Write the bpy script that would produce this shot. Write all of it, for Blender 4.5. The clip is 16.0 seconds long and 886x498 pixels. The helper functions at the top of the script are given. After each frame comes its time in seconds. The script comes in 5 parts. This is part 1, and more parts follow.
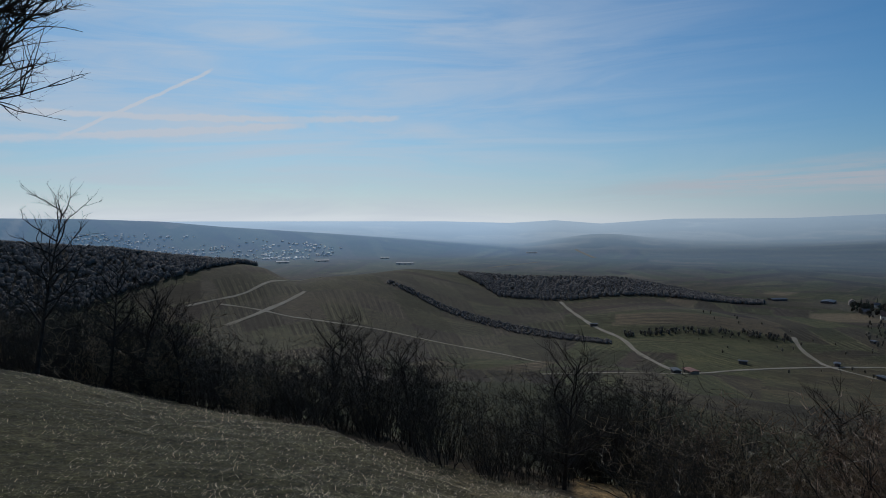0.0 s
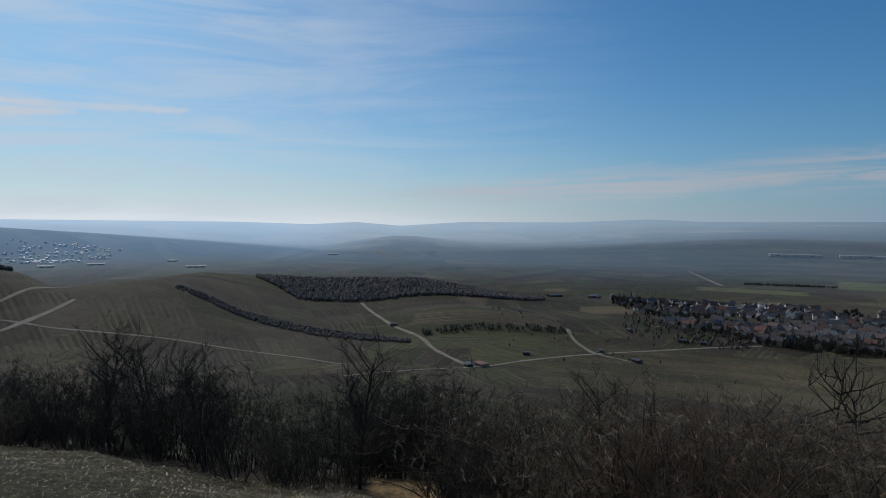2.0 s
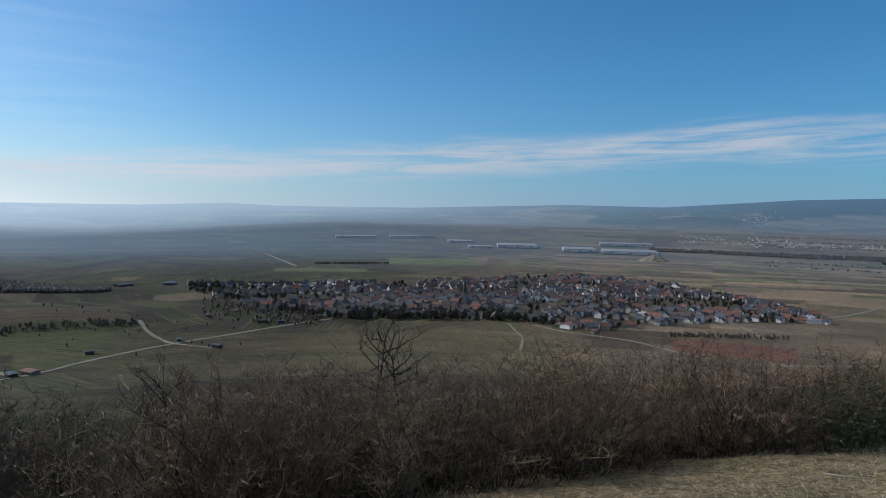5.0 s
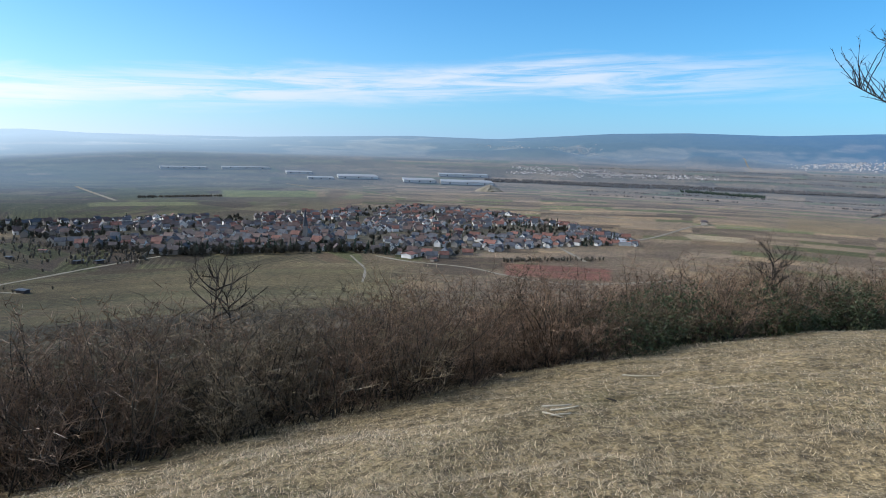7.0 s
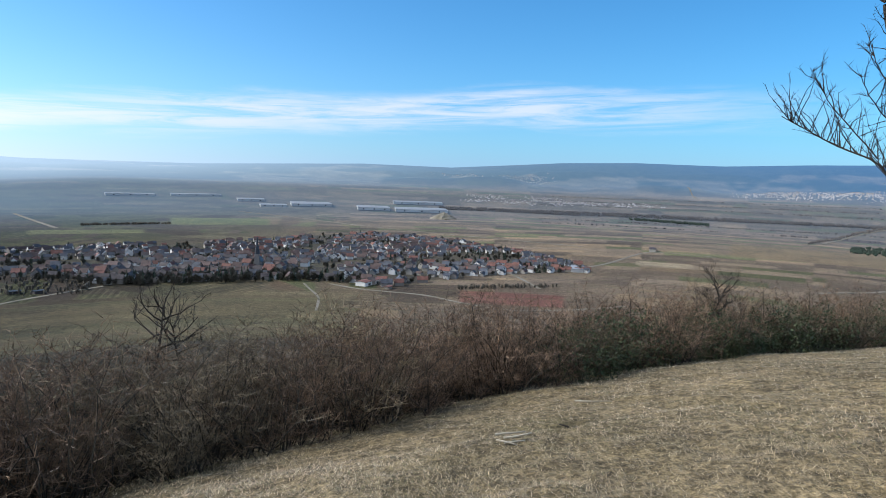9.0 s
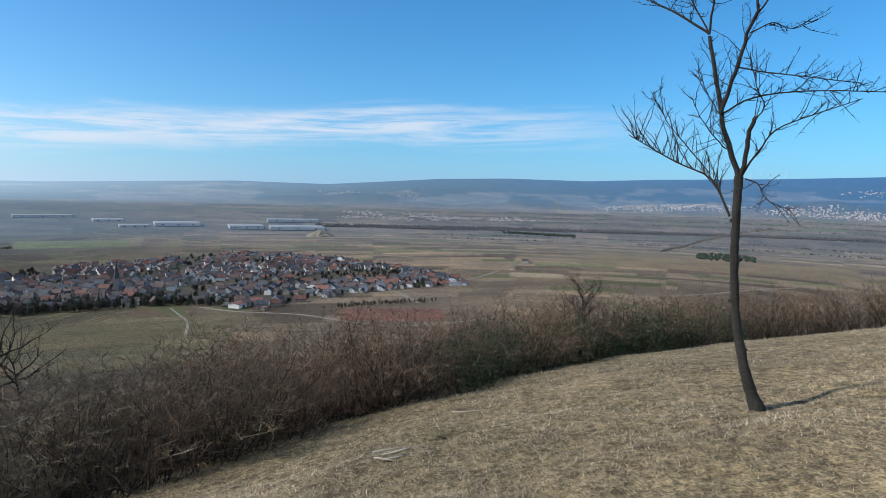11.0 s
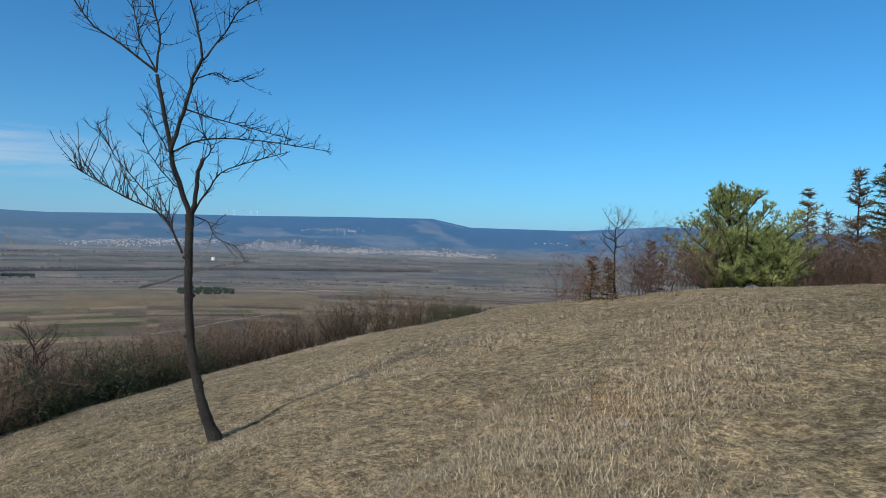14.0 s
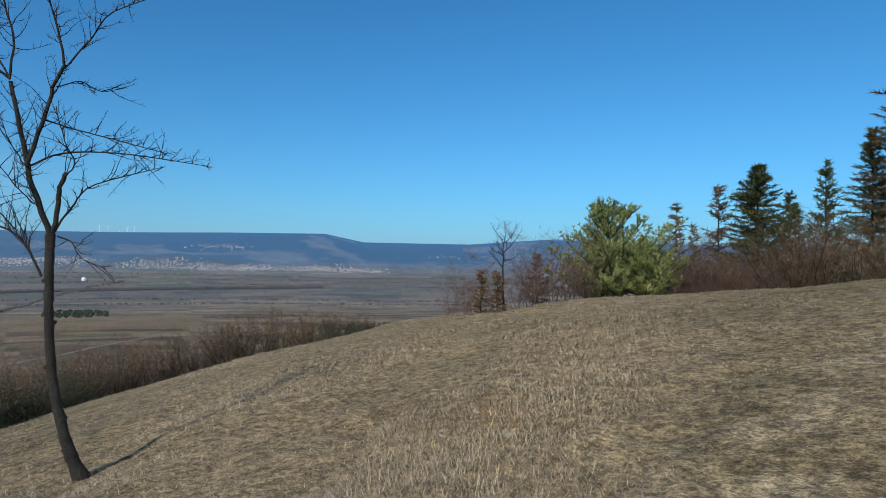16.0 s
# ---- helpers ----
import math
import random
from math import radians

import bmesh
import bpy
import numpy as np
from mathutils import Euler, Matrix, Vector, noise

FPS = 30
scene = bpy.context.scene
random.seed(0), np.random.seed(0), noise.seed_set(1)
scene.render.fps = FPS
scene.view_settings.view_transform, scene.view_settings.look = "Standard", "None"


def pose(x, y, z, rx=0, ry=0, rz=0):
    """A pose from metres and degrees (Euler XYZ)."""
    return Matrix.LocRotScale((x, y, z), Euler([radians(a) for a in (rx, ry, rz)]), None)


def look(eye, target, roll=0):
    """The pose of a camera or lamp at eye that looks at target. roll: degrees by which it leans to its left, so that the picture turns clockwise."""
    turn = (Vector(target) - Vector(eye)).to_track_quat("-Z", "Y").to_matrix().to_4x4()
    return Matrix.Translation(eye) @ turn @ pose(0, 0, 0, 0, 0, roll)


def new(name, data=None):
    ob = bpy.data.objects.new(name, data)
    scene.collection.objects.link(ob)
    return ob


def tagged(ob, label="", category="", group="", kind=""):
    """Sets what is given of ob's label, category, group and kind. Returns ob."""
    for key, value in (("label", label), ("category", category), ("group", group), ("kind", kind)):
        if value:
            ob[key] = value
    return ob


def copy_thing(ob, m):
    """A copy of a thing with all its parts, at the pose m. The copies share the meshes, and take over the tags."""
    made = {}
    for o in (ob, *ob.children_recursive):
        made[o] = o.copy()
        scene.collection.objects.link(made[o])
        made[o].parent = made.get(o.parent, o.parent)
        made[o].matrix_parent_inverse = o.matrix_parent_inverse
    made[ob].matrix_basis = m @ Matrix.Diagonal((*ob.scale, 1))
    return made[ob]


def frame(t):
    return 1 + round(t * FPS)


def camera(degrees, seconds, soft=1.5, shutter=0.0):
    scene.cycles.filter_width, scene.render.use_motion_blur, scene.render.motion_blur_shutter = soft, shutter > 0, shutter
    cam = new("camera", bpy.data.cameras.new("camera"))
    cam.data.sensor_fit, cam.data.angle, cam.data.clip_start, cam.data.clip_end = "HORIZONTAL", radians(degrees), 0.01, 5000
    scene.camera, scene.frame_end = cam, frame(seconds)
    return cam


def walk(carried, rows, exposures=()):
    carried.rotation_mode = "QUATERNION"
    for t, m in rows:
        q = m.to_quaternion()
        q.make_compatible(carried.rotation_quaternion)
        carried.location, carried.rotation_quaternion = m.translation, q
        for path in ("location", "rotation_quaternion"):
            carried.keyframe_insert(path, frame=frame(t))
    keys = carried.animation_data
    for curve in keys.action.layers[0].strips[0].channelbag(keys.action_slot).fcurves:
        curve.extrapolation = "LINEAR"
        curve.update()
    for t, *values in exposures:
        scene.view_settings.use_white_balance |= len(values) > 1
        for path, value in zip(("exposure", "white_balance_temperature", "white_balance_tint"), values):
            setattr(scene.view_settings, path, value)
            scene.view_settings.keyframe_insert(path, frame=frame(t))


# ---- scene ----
cam = camera(70.06, 16.0, soft=0.9)
# seconds; eye x, y, z in metres; turn about x, y, z in degrees: someone turning on the spot, the camera held out in front
PATH = [
    (0.0, -0.000, 0.320, 1.600, 87.25, 0.00, -0.00),
    (0.5, 0.018, 0.319, 1.600, 87.80, 0.10, -3.30),
    (1.0, 0.047, 0.317, 1.600, 87.63, -0.10, -8.40),
    (1.5, 0.072, 0.312, 1.600, 87.50, -0.60, -12.97),
    (2.0, 0.098, 0.304, 1.600, 87.51, -0.72, -17.88),
    (2.5, 0.137, 0.289, 1.600, 88.11, -1.22, -25.31),
    (3.0, 0.162, 0.276, 1.600, 87.96, -0.84, -30.42),
    (3.5, 0.192, 0.256, 1.600, 87.76, -1.26, -36.90),
    (4.0, 0.214, 0.238, 1.600, 87.64, -1.46, -41.86),
    (4.5, 0.237, 0.215, 1.600, 87.61, -1.34, -47.65),
    (5.0, 0.262, 0.184, 1.600, 86.67, -1.30, -54.83),
    (5.2, 0.270, 0.171, 1.600, 86.49, -1.53, -57.51),
    (7.5, 0.302, 0.105, 1.600, 80.79, -1.81, -70.48),
    (8.0, 0.304, 0.099, 1.600, 82.01, -2.01, -71.64),
    (10.3, 0.310, 0.077, 1.600, 84.54, -1.36, -75.87),
    (10.5, 0.312, 0.071, 1.600, 84.67, -1.35, -76.97),
    (11.0, 0.318, 0.031, 1.600, 85.25, -1.51, -84.31),
    (11.5, 0.320, -0.013, 1.606, 85.50, -1.95, -92.21),
    (12.0, 0.314, -0.062, 1.612, 87.18, -2.29, -101.09),
    (12.5, 0.303, -0.102, 1.618, 87.96, -2.67, -108.47),
    (13.0, 0.287, -0.142, 1.624, 89.00, -2.39, -116.21),
    (13.5, 0.271, -0.170, 1.630, 89.10, -2.22, -122.16),
    (14.0, 0.248, -0.202, 1.636, 89.70, -1.76, -129.05),
    (14.5, 0.238, -0.214, 1.642, 91.19, -1.37, -131.99),
    (15.0, 0.223, -0.230, 1.648, 91.47, -1.08, -135.86),
    (15.5, 0.213, -0.239, 1.654, 91.69, -0.84, -138.25),
    (16.0, 0.211, -0.240, 1.660, 91.22, -0.84, -138.67),
]
EXPOSURE = [(t, e, 6050, 10) for t, e in ((0.0, -0.85), (2.0, -0.72), (3.5, -0.45), (5.0, -0.2), (7.5, 0.58), (8.0, 0.58), (10.5, 0.42), (12.5, 0.25), (14.0, 0.07), (16.0, -0.02))]
walk(cam, [(t, pose(x, y, z, a, b, c)) for t, x, y, z, a, b, c in PATH], EXPOSURE)


# ---- world and sun ----
SUN_AZ, SUN_EL = -15.0, 34.0  # degrees clockwise from +y, and above the horizon
world = bpy.data.worlds.new("sky")
scene.world = world
world.use_nodes = True


class Nodes:
    """Short hand for node trees."""

    def __init__(self, tree):
        self.tree = tree
        tree.nodes.clear()

    def add(self, kind):
        return self.tree.nodes.new(kind)

    def put(self, sock, v):
        if isinstance(v, bpy.types.NodeSocket):
            self.tree.links.new(v, sock)
        elif v is not None:
            sock.default_value = v

    def math(self, op, a, b=None, c=None, clamp=False):
        n = self.add("ShaderNodeMath")
        n.operation, n.use_clamp = op, clamp
        for s, v in zip(n.inputs, (a, b, c)):
            self.put(s, v)
        return n.outputs[0]

    def mix(self, f, a, b, blend="MIX"):
        n = self.add("ShaderNodeMix")
        n.data_type, n.blend_type, n.clamp_result = "RGBA", blend, False
        for s, v in ((n.inputs[0], f), (n.inputs[6], a), (n.inputs[7], b)):
            self.put(s, v if not isinstance(v, tuple) else (*v[:3], 1))
        return n.outputs[2]

    def ramp(self, f, lo, hi, a=0.0, b=1.0, smooth=True):
        n = self.add("ShaderNodeMapRange")
        n.interpolation_type, n.clamp = "SMOOTHSTEP" if smooth else "LINEAR", True
        for s, v in zip(n.inputs[:5], (f, lo, hi, a, b)):
            self.put(s, v)
        return n.outputs[0]

    def noise(self, vec, scale, detail=3.0, rough=0.55, distort=0.0):
        n = self.add("ShaderNodeTexNoise")
        self.put(n.inputs["Vector"], vec)
        for k, v in (("Scale", scale), ("Detail", detail), ("Roughness", rough), ("Distortion", distort)):
            n.inputs[k].default_value = v
        return n.outputs["Fac"]

    def vec(self, x, y, z):
        n = self.add("ShaderNodeCombineXYZ")
        for s, v in zip(n.inputs, (x, y, z)):
            self.put(s, v)
        return n.outputs[0]

    def layer(self, name):
        n = self.add("ShaderNodeVertexColor")
        n.layer_name = name
        return n.outputs[0]

    def split(self, v):
        n = self.add("ShaderNodeSeparateXYZ")
        self.put(n.inputs[0], v)
        return n.outputs


def build_sky():
    w = Nodes(world.node_tree)
    sky = w.add("ShaderNodeTexSky")
    sky.sky_type, sky.sun_disc, sky.sun_elevation, sky.sun_rotation = "NISHITA", False, radians(SUN_EL), radians(SUN_AZ)
    sky.altitude, sky.air_density, sky.dust_density, sky.ozone_density = 250, 1.0, 0.7, 3.5
    co = w.add("ShaderNodeTexCoord").outputs["Generated"]
    x, y, z = w.split(co)[:3]
    az = w.math("MULTIPLY", w.math("ARCTAN2", x, y), 57.29578)
    el = w.math("MULTIPLY", w.math("ARCSINE", z), 57.29578)
    # long cirrus bank, low over the valley, higher to the east
    mid = w.ramp(az, 5.0, 80.0, 1.6, 6.2, smooth=False)
    wav = w.noise(w.vec(w.math("MULTIPLY", az, 0.07), w.math("MULTIPLY", el, 0.5), 0.0), 1.0, 5.0, 0.6, 0.6)
    off = w.math("ABSOLUTE", w.math("ADD", w.math("SUBTRACT", el, mid), w.math("MULTIPLY", w.math("SUBTRACT", wav, 0.5), 2.4)))
    width = w.ramp(az, 10.0, 60.0, 1.2, 1.8)
    bank = w.math("SUBTRACT", 1.0, w.ramp(w.math("DIVIDE", off, width), 0.2, 1.25))
    streak = w.noise(w.vec(w.math("MULTIPLY", az, 0.09), w.math("ADD", w.math("MULTIPLY", el, 1.3), w.math("MULTIPLY", az, -0.05)), 3.0), 1.0, 6.0, 0.62, 0.8)
    bank = w.math("MULTIPLY", bank, w.ramp(streak, 0.28, 0.62))
    bank = w.math("MULTIPLY", bank, w.math("MULTIPLY", w.ramp(az, 8.0, 26.0), w.math("SUBTRACT", 1.0, w.ramp(az, 78.0, 110.0))))
    # thin veils towards the sun
    veil = w.noise(w.vec(w.math("MULTIPLY", az, 0.045), w.math("ADD", w.math("MULTIPLY", el, 0.42), w.math("MULTIPLY", az, -0.012)), 7.0), 1.0, 6.0, 0.6, 1.0)
    veil = w.math("MULTIPLY", w.ramp(veil, 0.12, 0.85), w.math("SUBTRACT", 1.0, w.ramp(az, -12.0, 40.0)))
    # two condensation trails
    def trail(a0, e0, a1, e1, half):
        k = (e1 - e0) / (a1 - a0)
        line = w.math("ADD", w.math("MULTIPLY", w.math("SUBTRACT", az, a0), k), e0)
        wob = w.math("MULTIPLY", w.math("SUBTRACT", w.noise(w.vec(az, el, 1.0), 0.9, 4.0), 0.5), half * 1.6)
        d = w.math("ABSOLUTE", w.math("ADD", w.math("SUBTRACT", el, line), wob))
        return w.math("MULTIPLY", w.math("SUBTRACT", 1.0, w.ramp(d, half * 0.3, half)),
                      w.math("MULTIPLY", w.ramp(az, a0 - 3, a0 + 1), w.math("SUBTRACT", 1.0, w.ramp(az, a1 - 0.4, a1 + 0.3))))
    t1 = trail(-29.5, 7.1, -19.9, 12.3, 0.2)
    t2 = w.math("ADD", trail(-38.0, 5.6, -12.0, 8.2, 0.42), trail(-34.0, 8.0, -4.0, 8.9, 0.34), clamp=True)
    blue = w.mix(1.0, sky.outputs[0], w.mix(w.ramp(az, 20.0, 125.0), (0.51, 0.92, 1.12), (0.395, 0.97, 1.21)), "MULTIPLY")
    low = w.math("POWER", 2.718, w.math("DIVIDE", w.math("MAXIMUM", el, 0.0), -4.6))
    blue = w.mix(w.math("MULTIPLY", low, 0.76), blue, w.mix(w.ramp(az, 0.0, 80.0), (9.4, 9.7, 10.0), (3.1, 4.3, 6.4)))
    band = w.math("MULTIPLY", w.math("POWER", 2.718, w.math("DIVIDE", w.math("MAXIMUM", el, 0.0), -1.3)), w.math("SUBTRACT", 1.0, w.ramp(az, -10.0, 36.0)))
    blue = w.mix(w.math("MULTIPLY", band, 0.8), blue, (14.5, 14.6, 14.2))
    thin = w.math("ADD", w.math("MULTIPLY", veil, 0.85), w.math("ADD", w.math("MULTIPLY", t1, 0.55), w.math("MULTIPLY", t2, 0.42)), clamp=True)
    lit = w.mix(thin, blue, (8.8, 9.5, 10.3))
    lit = w.mix(w.math("MULTIPLY", bank, 0.8), lit, w.mix(w.ramp(az, 20.0, 60.0), (7.7, 7.6, 8.0), (6.0, 6.2, 6.6)))
    bg = w.add("ShaderNodeBackground")
    w.put(bg.inputs[0], lit)
    bg.inputs[1].default_value = 0.10
    out = w.add("ShaderNodeOutputWorld")
    w.tree.links.new(bg.outputs[0], out.inputs[0])


build_sky()
sun = new("sun", bpy.data.lights.new("sun", "SUN"))
sun.data.energy, sun.data.angle, sun.data.color = 3.6, radians(1.4), (1.0, 0.93, 0.82)
_a, _e = radians(SUN_AZ), radians(SUN_EL)
sun.matrix_basis = look((0, 0, 60), (-math.sin(_a) * math.cos(_e) * 10, -math.cos(_a) * math.cos(_e) * 10, 60 - math.sin(_e) * 10))



# ---- materials ----
def material(name, colour, rough=0.85, vary=0.25, scale=3.0, bump=0.0, second=None, metal=0.0, coord="Object", random_hue=0.0, blade=0.0, spec=0.25):
    """A plain surface with two scales of variation; second: a colour that shows through in patches."""
    m = bpy.data.materials.new(name)
    m.use_nodes = True
    n = Nodes(m.node_tree)
    co = n.add("ShaderNodeTexCoord").outputs["Object"] if coord == "Object" else n.add("ShaderNodeNewGeometry").outputs["Position"]
    big, fine = n.noise(co, scale * 0.18, 4.0), n.noise(co, scale * 2.3, 5.0, 0.65)
    c = n.mix(n.ramp(big, 0.35, 0.65), colour, second or tuple(v * (1 - vary) for v in colour))
    c = n.mix(vary, c, n.mix(n.ramp(fine, 0.3, 0.7), (0.55, 0.55, 0.55), (1.45, 1.45, 1.45)), "MULTIPLY")
    if random_hue:
        rnd = n.add("ShaderNodeObjectInfo").outputs["Random"]
        c = n.mix(1.0, c, n.mix(rnd, (1 - random_hue,) * 3, (1 + random_hue,) * 3), "MULTIPLY")
    if blade:
        rnd = n.add("ShaderNodeNewGeometry").outputs["Random Per Island"]
        c = n.mix(1.0, c, n.mix(rnd, (1 - blade,) * 3, (1 + blade,) * 3), "MULTIPLY")
    b = n.add("ShaderNodeBsdfPrincipled")
    n.put(b.inputs["Base Color"], c)
    b.inputs["Roughness"].default_value, b.inputs["Metallic"].default_value = rough, metal
    b.inputs["Specular IOR Level"].default_value = spec
    if bump:
        h = n.add("ShaderNodeBump")
        h.inputs["Strength"].default_value, h.inputs["Distance"].default_value = bump, 0.02
        n.put(h.inputs["Height"], fine)
        n.put(b.inputs["Normal"], h.outputs[0])
    out = n.add("ShaderNodeOutputMaterial")
    n.tree.links.new(b.outputs[0], out.inputs[0])
    return m


def land_material(name, glow=0.0):
    """The land: the crop of each parcel from the mesh, with furrows, tufts and stains."""
    m = bpy.data.materials.new(name)
    m.use_nodes = True
    n = Nodes(m.node_tree)
    crop = n.layer("crop")
    p = n.add("ShaderNodeNewGeometry").outputs["Position"]
    big, mid, fine = n.noise(p, 0.011, 5.0, 0.6), n.noise(p, 0.16, 5.0, 0.6), n.noise(p, 3.1, 6.0, 0.7)
    c = n.mix(0.6, crop, n.mix(n.ramp(big, 0.3, 0.7), (0.72, 0.74, 0.78), (1.28, 1.24, 1.16)), "MULTIPLY")
    run, show = n.split(n.layer("rows"))[:2]
    for metres, share in ((7.3, 1.0), (2.9, 0.6), (17.0, 0.5)):
        wave = n.math("SINE", n.math("MULTIPLY", run, 6283.2 / metres))
        amount = n.math("MULTIPLY", n.math("MULTIPLY", wave, show), 0.55 * share)
        c = n.mix(1.0, c, n.vec(*[n.math("ADD", amount, 1.0)] * 3), "MULTIPLY")
    c = n.mix(0.42, c, n.mix(n.ramp(mid, 0.3, 0.7), (0.6, 0.62, 0.6), (1.4, 1.36, 1.3)), "MULTIPLY")
    c = n.mix(0.6, c, n.mix(n.ramp(fine, 0.32, 0.68), (0.5, 0.5, 0.5), (1.5, 1.48, 1.4)), "MULTIPLY")
    tuft = n.noise(p, 12.0, 4.0, 0.65)
    c = n.mix(0.8, c, n.mix(n.ramp(tuft, 0.36, 0.64), (0.45, 0.45, 0.43), (1.5, 1.48, 1.4)), "MULTIPLY")
    blade = n.noise(p, 38.0, 3.0, 0.7)
    c = n.mix(0.7, c, n.mix(n.ramp(blade, 0.36, 0.64), (0.45, 0.45, 0.45), (1.55, 1.52, 1.45)), "MULTIPLY")
    b = n.add("ShaderNodeBsdfPrincipled")
    n.put(b.inputs["Base Color"], c)
    b.inputs["Roughness"].default_value = 0.95
    b.inputs["Specular IOR Level"].default_value = 0.1
    h = n.add("ShaderNodeBump")
    h.inputs["Strength"].default_value, h.inputs["Distance"].default_value = 0.9, 0.06
    n.put(h.inputs["Height"], n.math("ADD", n.math("MULTIPLY", fine, 0.7), n.math("ADD", n.math("MULTIPLY", tuft, 0.6), n.math("MULTIPLY", blade, 0.25))))
    n.put(b.inputs["Normal"], h.outputs[0])
    # distance haze, stored on the mesh and added as emission
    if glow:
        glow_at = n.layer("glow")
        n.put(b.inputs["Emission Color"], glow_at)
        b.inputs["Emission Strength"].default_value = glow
    out = n.add("ShaderNodeOutputMaterial")
    n.tree.links.new(b.outputs[0], out.inputs[0])
    return m


LAND = land_material("land")
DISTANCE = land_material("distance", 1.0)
BARK = material("bark", (0.022, 0.018, 0.015), 0.95, 0.6, 22.0, 1.0, second=(0.045, 0.036, 0.028))
BARK_YOUNG = material("young_bark", (0.036, 0.032, 0.026), 0.85, 0.6, 16.0, 1.0, second=(0.024, 0.020, 0.017))
TWIG = material("twig", (0.108, 0.068, 0.042), 0.5, 0.3, 3.0, second=(0.205, 0.134, 0.082), random_hue=0.3, blade=0.7)
TWIG_GREY = material("twig_grey", (0.105, 0.080, 0.048), 0.5, 0.3, 3.0, second=(0.205, 0.155, 0.094), random_hue=0.3, blade=0.7)
TWIG_DARK = material("twig_dark", (0.036, 0.031, 0.025), 0.85, 0.3, 3.0, second=(0.052, 0.044, 0.034), random_hue=0.25, blade=0.5)
LEAF_DARK = material("evergreen_leaf", (0.035, 0.055, 0.022), 0.6, 0.4, 8.0, second=(0.06, 0.07, 0.03))
STRAW = material("dry_grass", (0.335, 0.247, 0.150), 0.5, 0.35, 1.5, second=(0.205, 0.152, 0.086), coord="World", blade=0.8, spec=0.35)
STRAW_PALE = material("pale_grass", (0.38, 0.312, 0.21), 0.5, 0.3, 1.5, second=(0.32, 0.25, 0.15), coord="World", blade=0.8, spec=0.35)
GREEN = material("green_grass", (0.135, 0.130, 0.056), 0.5, 0.4, 1.5, second=(0.19, 0.165, 0.080), coord="World", blade=0.8, spec=0.35)
WOOD_FAR = material("winter_wood", (0.105, 0.092, 0.084), 0.95, 0.3, 0.1, second=(0.13, 0.112, 0.10), coord="World", blade=0.12)
# greyer copy of winter_wood: distance haze put into the base colour
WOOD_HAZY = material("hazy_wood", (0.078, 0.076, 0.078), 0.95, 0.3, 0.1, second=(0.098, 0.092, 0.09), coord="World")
SCRUB = material("bare_scrub", (0.070, 0.060, 0.048), 0.95, 0.3, 0.1, second=(0.10, 0.085, 0.064), coord="World", blade=0.35)
CONIFER_FAR = material("dark_conifer", (0.036, 0.052, 0.036), 0.9, 0.3, 0.1, coord="World")
NEEDLE = material("spruce_needle", (0.088, 0.104, 0.036), 0.6, 0.4, 1.2, second=(0.135, 0.130, 0.042), blade=0.5)
NEEDLE_BRIGHT = material("pine_needle", (0.185, 0.225, 0.072), 0.55, 0.45, 1.6, second=(0.28, 0.29, 0.10), blade=0.6)
NEEDLE_BROWN = material("dead_needle", (0.20, 0.105, 0.055), 0.8, 0.4, 0.5, second=(0.105, 0.095, 0.038), blade=0.4)
TWIG_RED = material("red_twig", (0.155, 0.095, 0.068), 0.6, 0.3, 3.0, second=(0.12, 0.08, 0.058), blade=0.6)
TRACK = material("gravel_track", (0.21, 0.185, 0.145), 0.95, 0.3, 0.2, second=(0.155, 0.135, 0.098), coord="World")
PLASTER = [material("plaster", c, 0.85, 0.12, 0.6, random_hue=0.12) for c in ((0.66, 0.64, 0.61), (0.34, 0.31, 0.27), (0.26, 0.225, 0.19), (0.20, 0.18, 0.165))]
ROOF = [material("roof_tile", c, 0.7, 0.35, 1.2, random_hue=0.3) for c in ((0.165, 0.078, 0.060), (0.100, 0.068, 0.060), (0.080, 0.066, 0.064), (0.070, 0.075, 0.088))]
# far walls, brightened in their colour since no haze lies over them
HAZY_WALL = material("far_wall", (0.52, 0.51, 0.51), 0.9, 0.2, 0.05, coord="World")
SLATE = material("slate", (0.05, 0.055, 0.065), 0.5, 0.3, 1.0)
PANE = material("window_pane", (0.03, 0.035, 0.045), 0.15, 0.1, 1.0)
METAL_ROOF = material("metal_roof", (0.26, 0.275, 0.29), 0.75, 0.15, 0.05)
METAL_WALL = material("metal_wall", (0.42, 0.44, 0.46), 0.6, 0.12, 0.05)
STONE = material("pale_stone", (0.42, 0.37, 0.30), 0.9, 0.3, 0.4)
STICK = material("bleached_wood", (0.50, 0.43, 0.32), 0.8, 0.3, 20.0)
# far roofs with glint and haze put into the colour; turbines and tank white
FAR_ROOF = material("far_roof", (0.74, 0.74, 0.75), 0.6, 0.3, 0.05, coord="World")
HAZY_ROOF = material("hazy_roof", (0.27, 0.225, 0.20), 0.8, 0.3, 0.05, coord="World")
GARDEN = material("garden_tree", (0.062, 0.058, 0.044), 0.95, 0.35, 0.3, second=(0.095, 0.082, 0.062), random_hue=0.4, blade=0.3)

# ---- the lie of the land ----
def hash01(a, b, c=0):
    """A fixed pseudo-random number 0..1 for whole numbers a, b, c."""
    v = np.sin(np.asarray(a) * 127.1 + np.asarray(b) * 311.7 + np.asarray(c) * 74.7) * 43758.5453
    return v - np.floor(v)


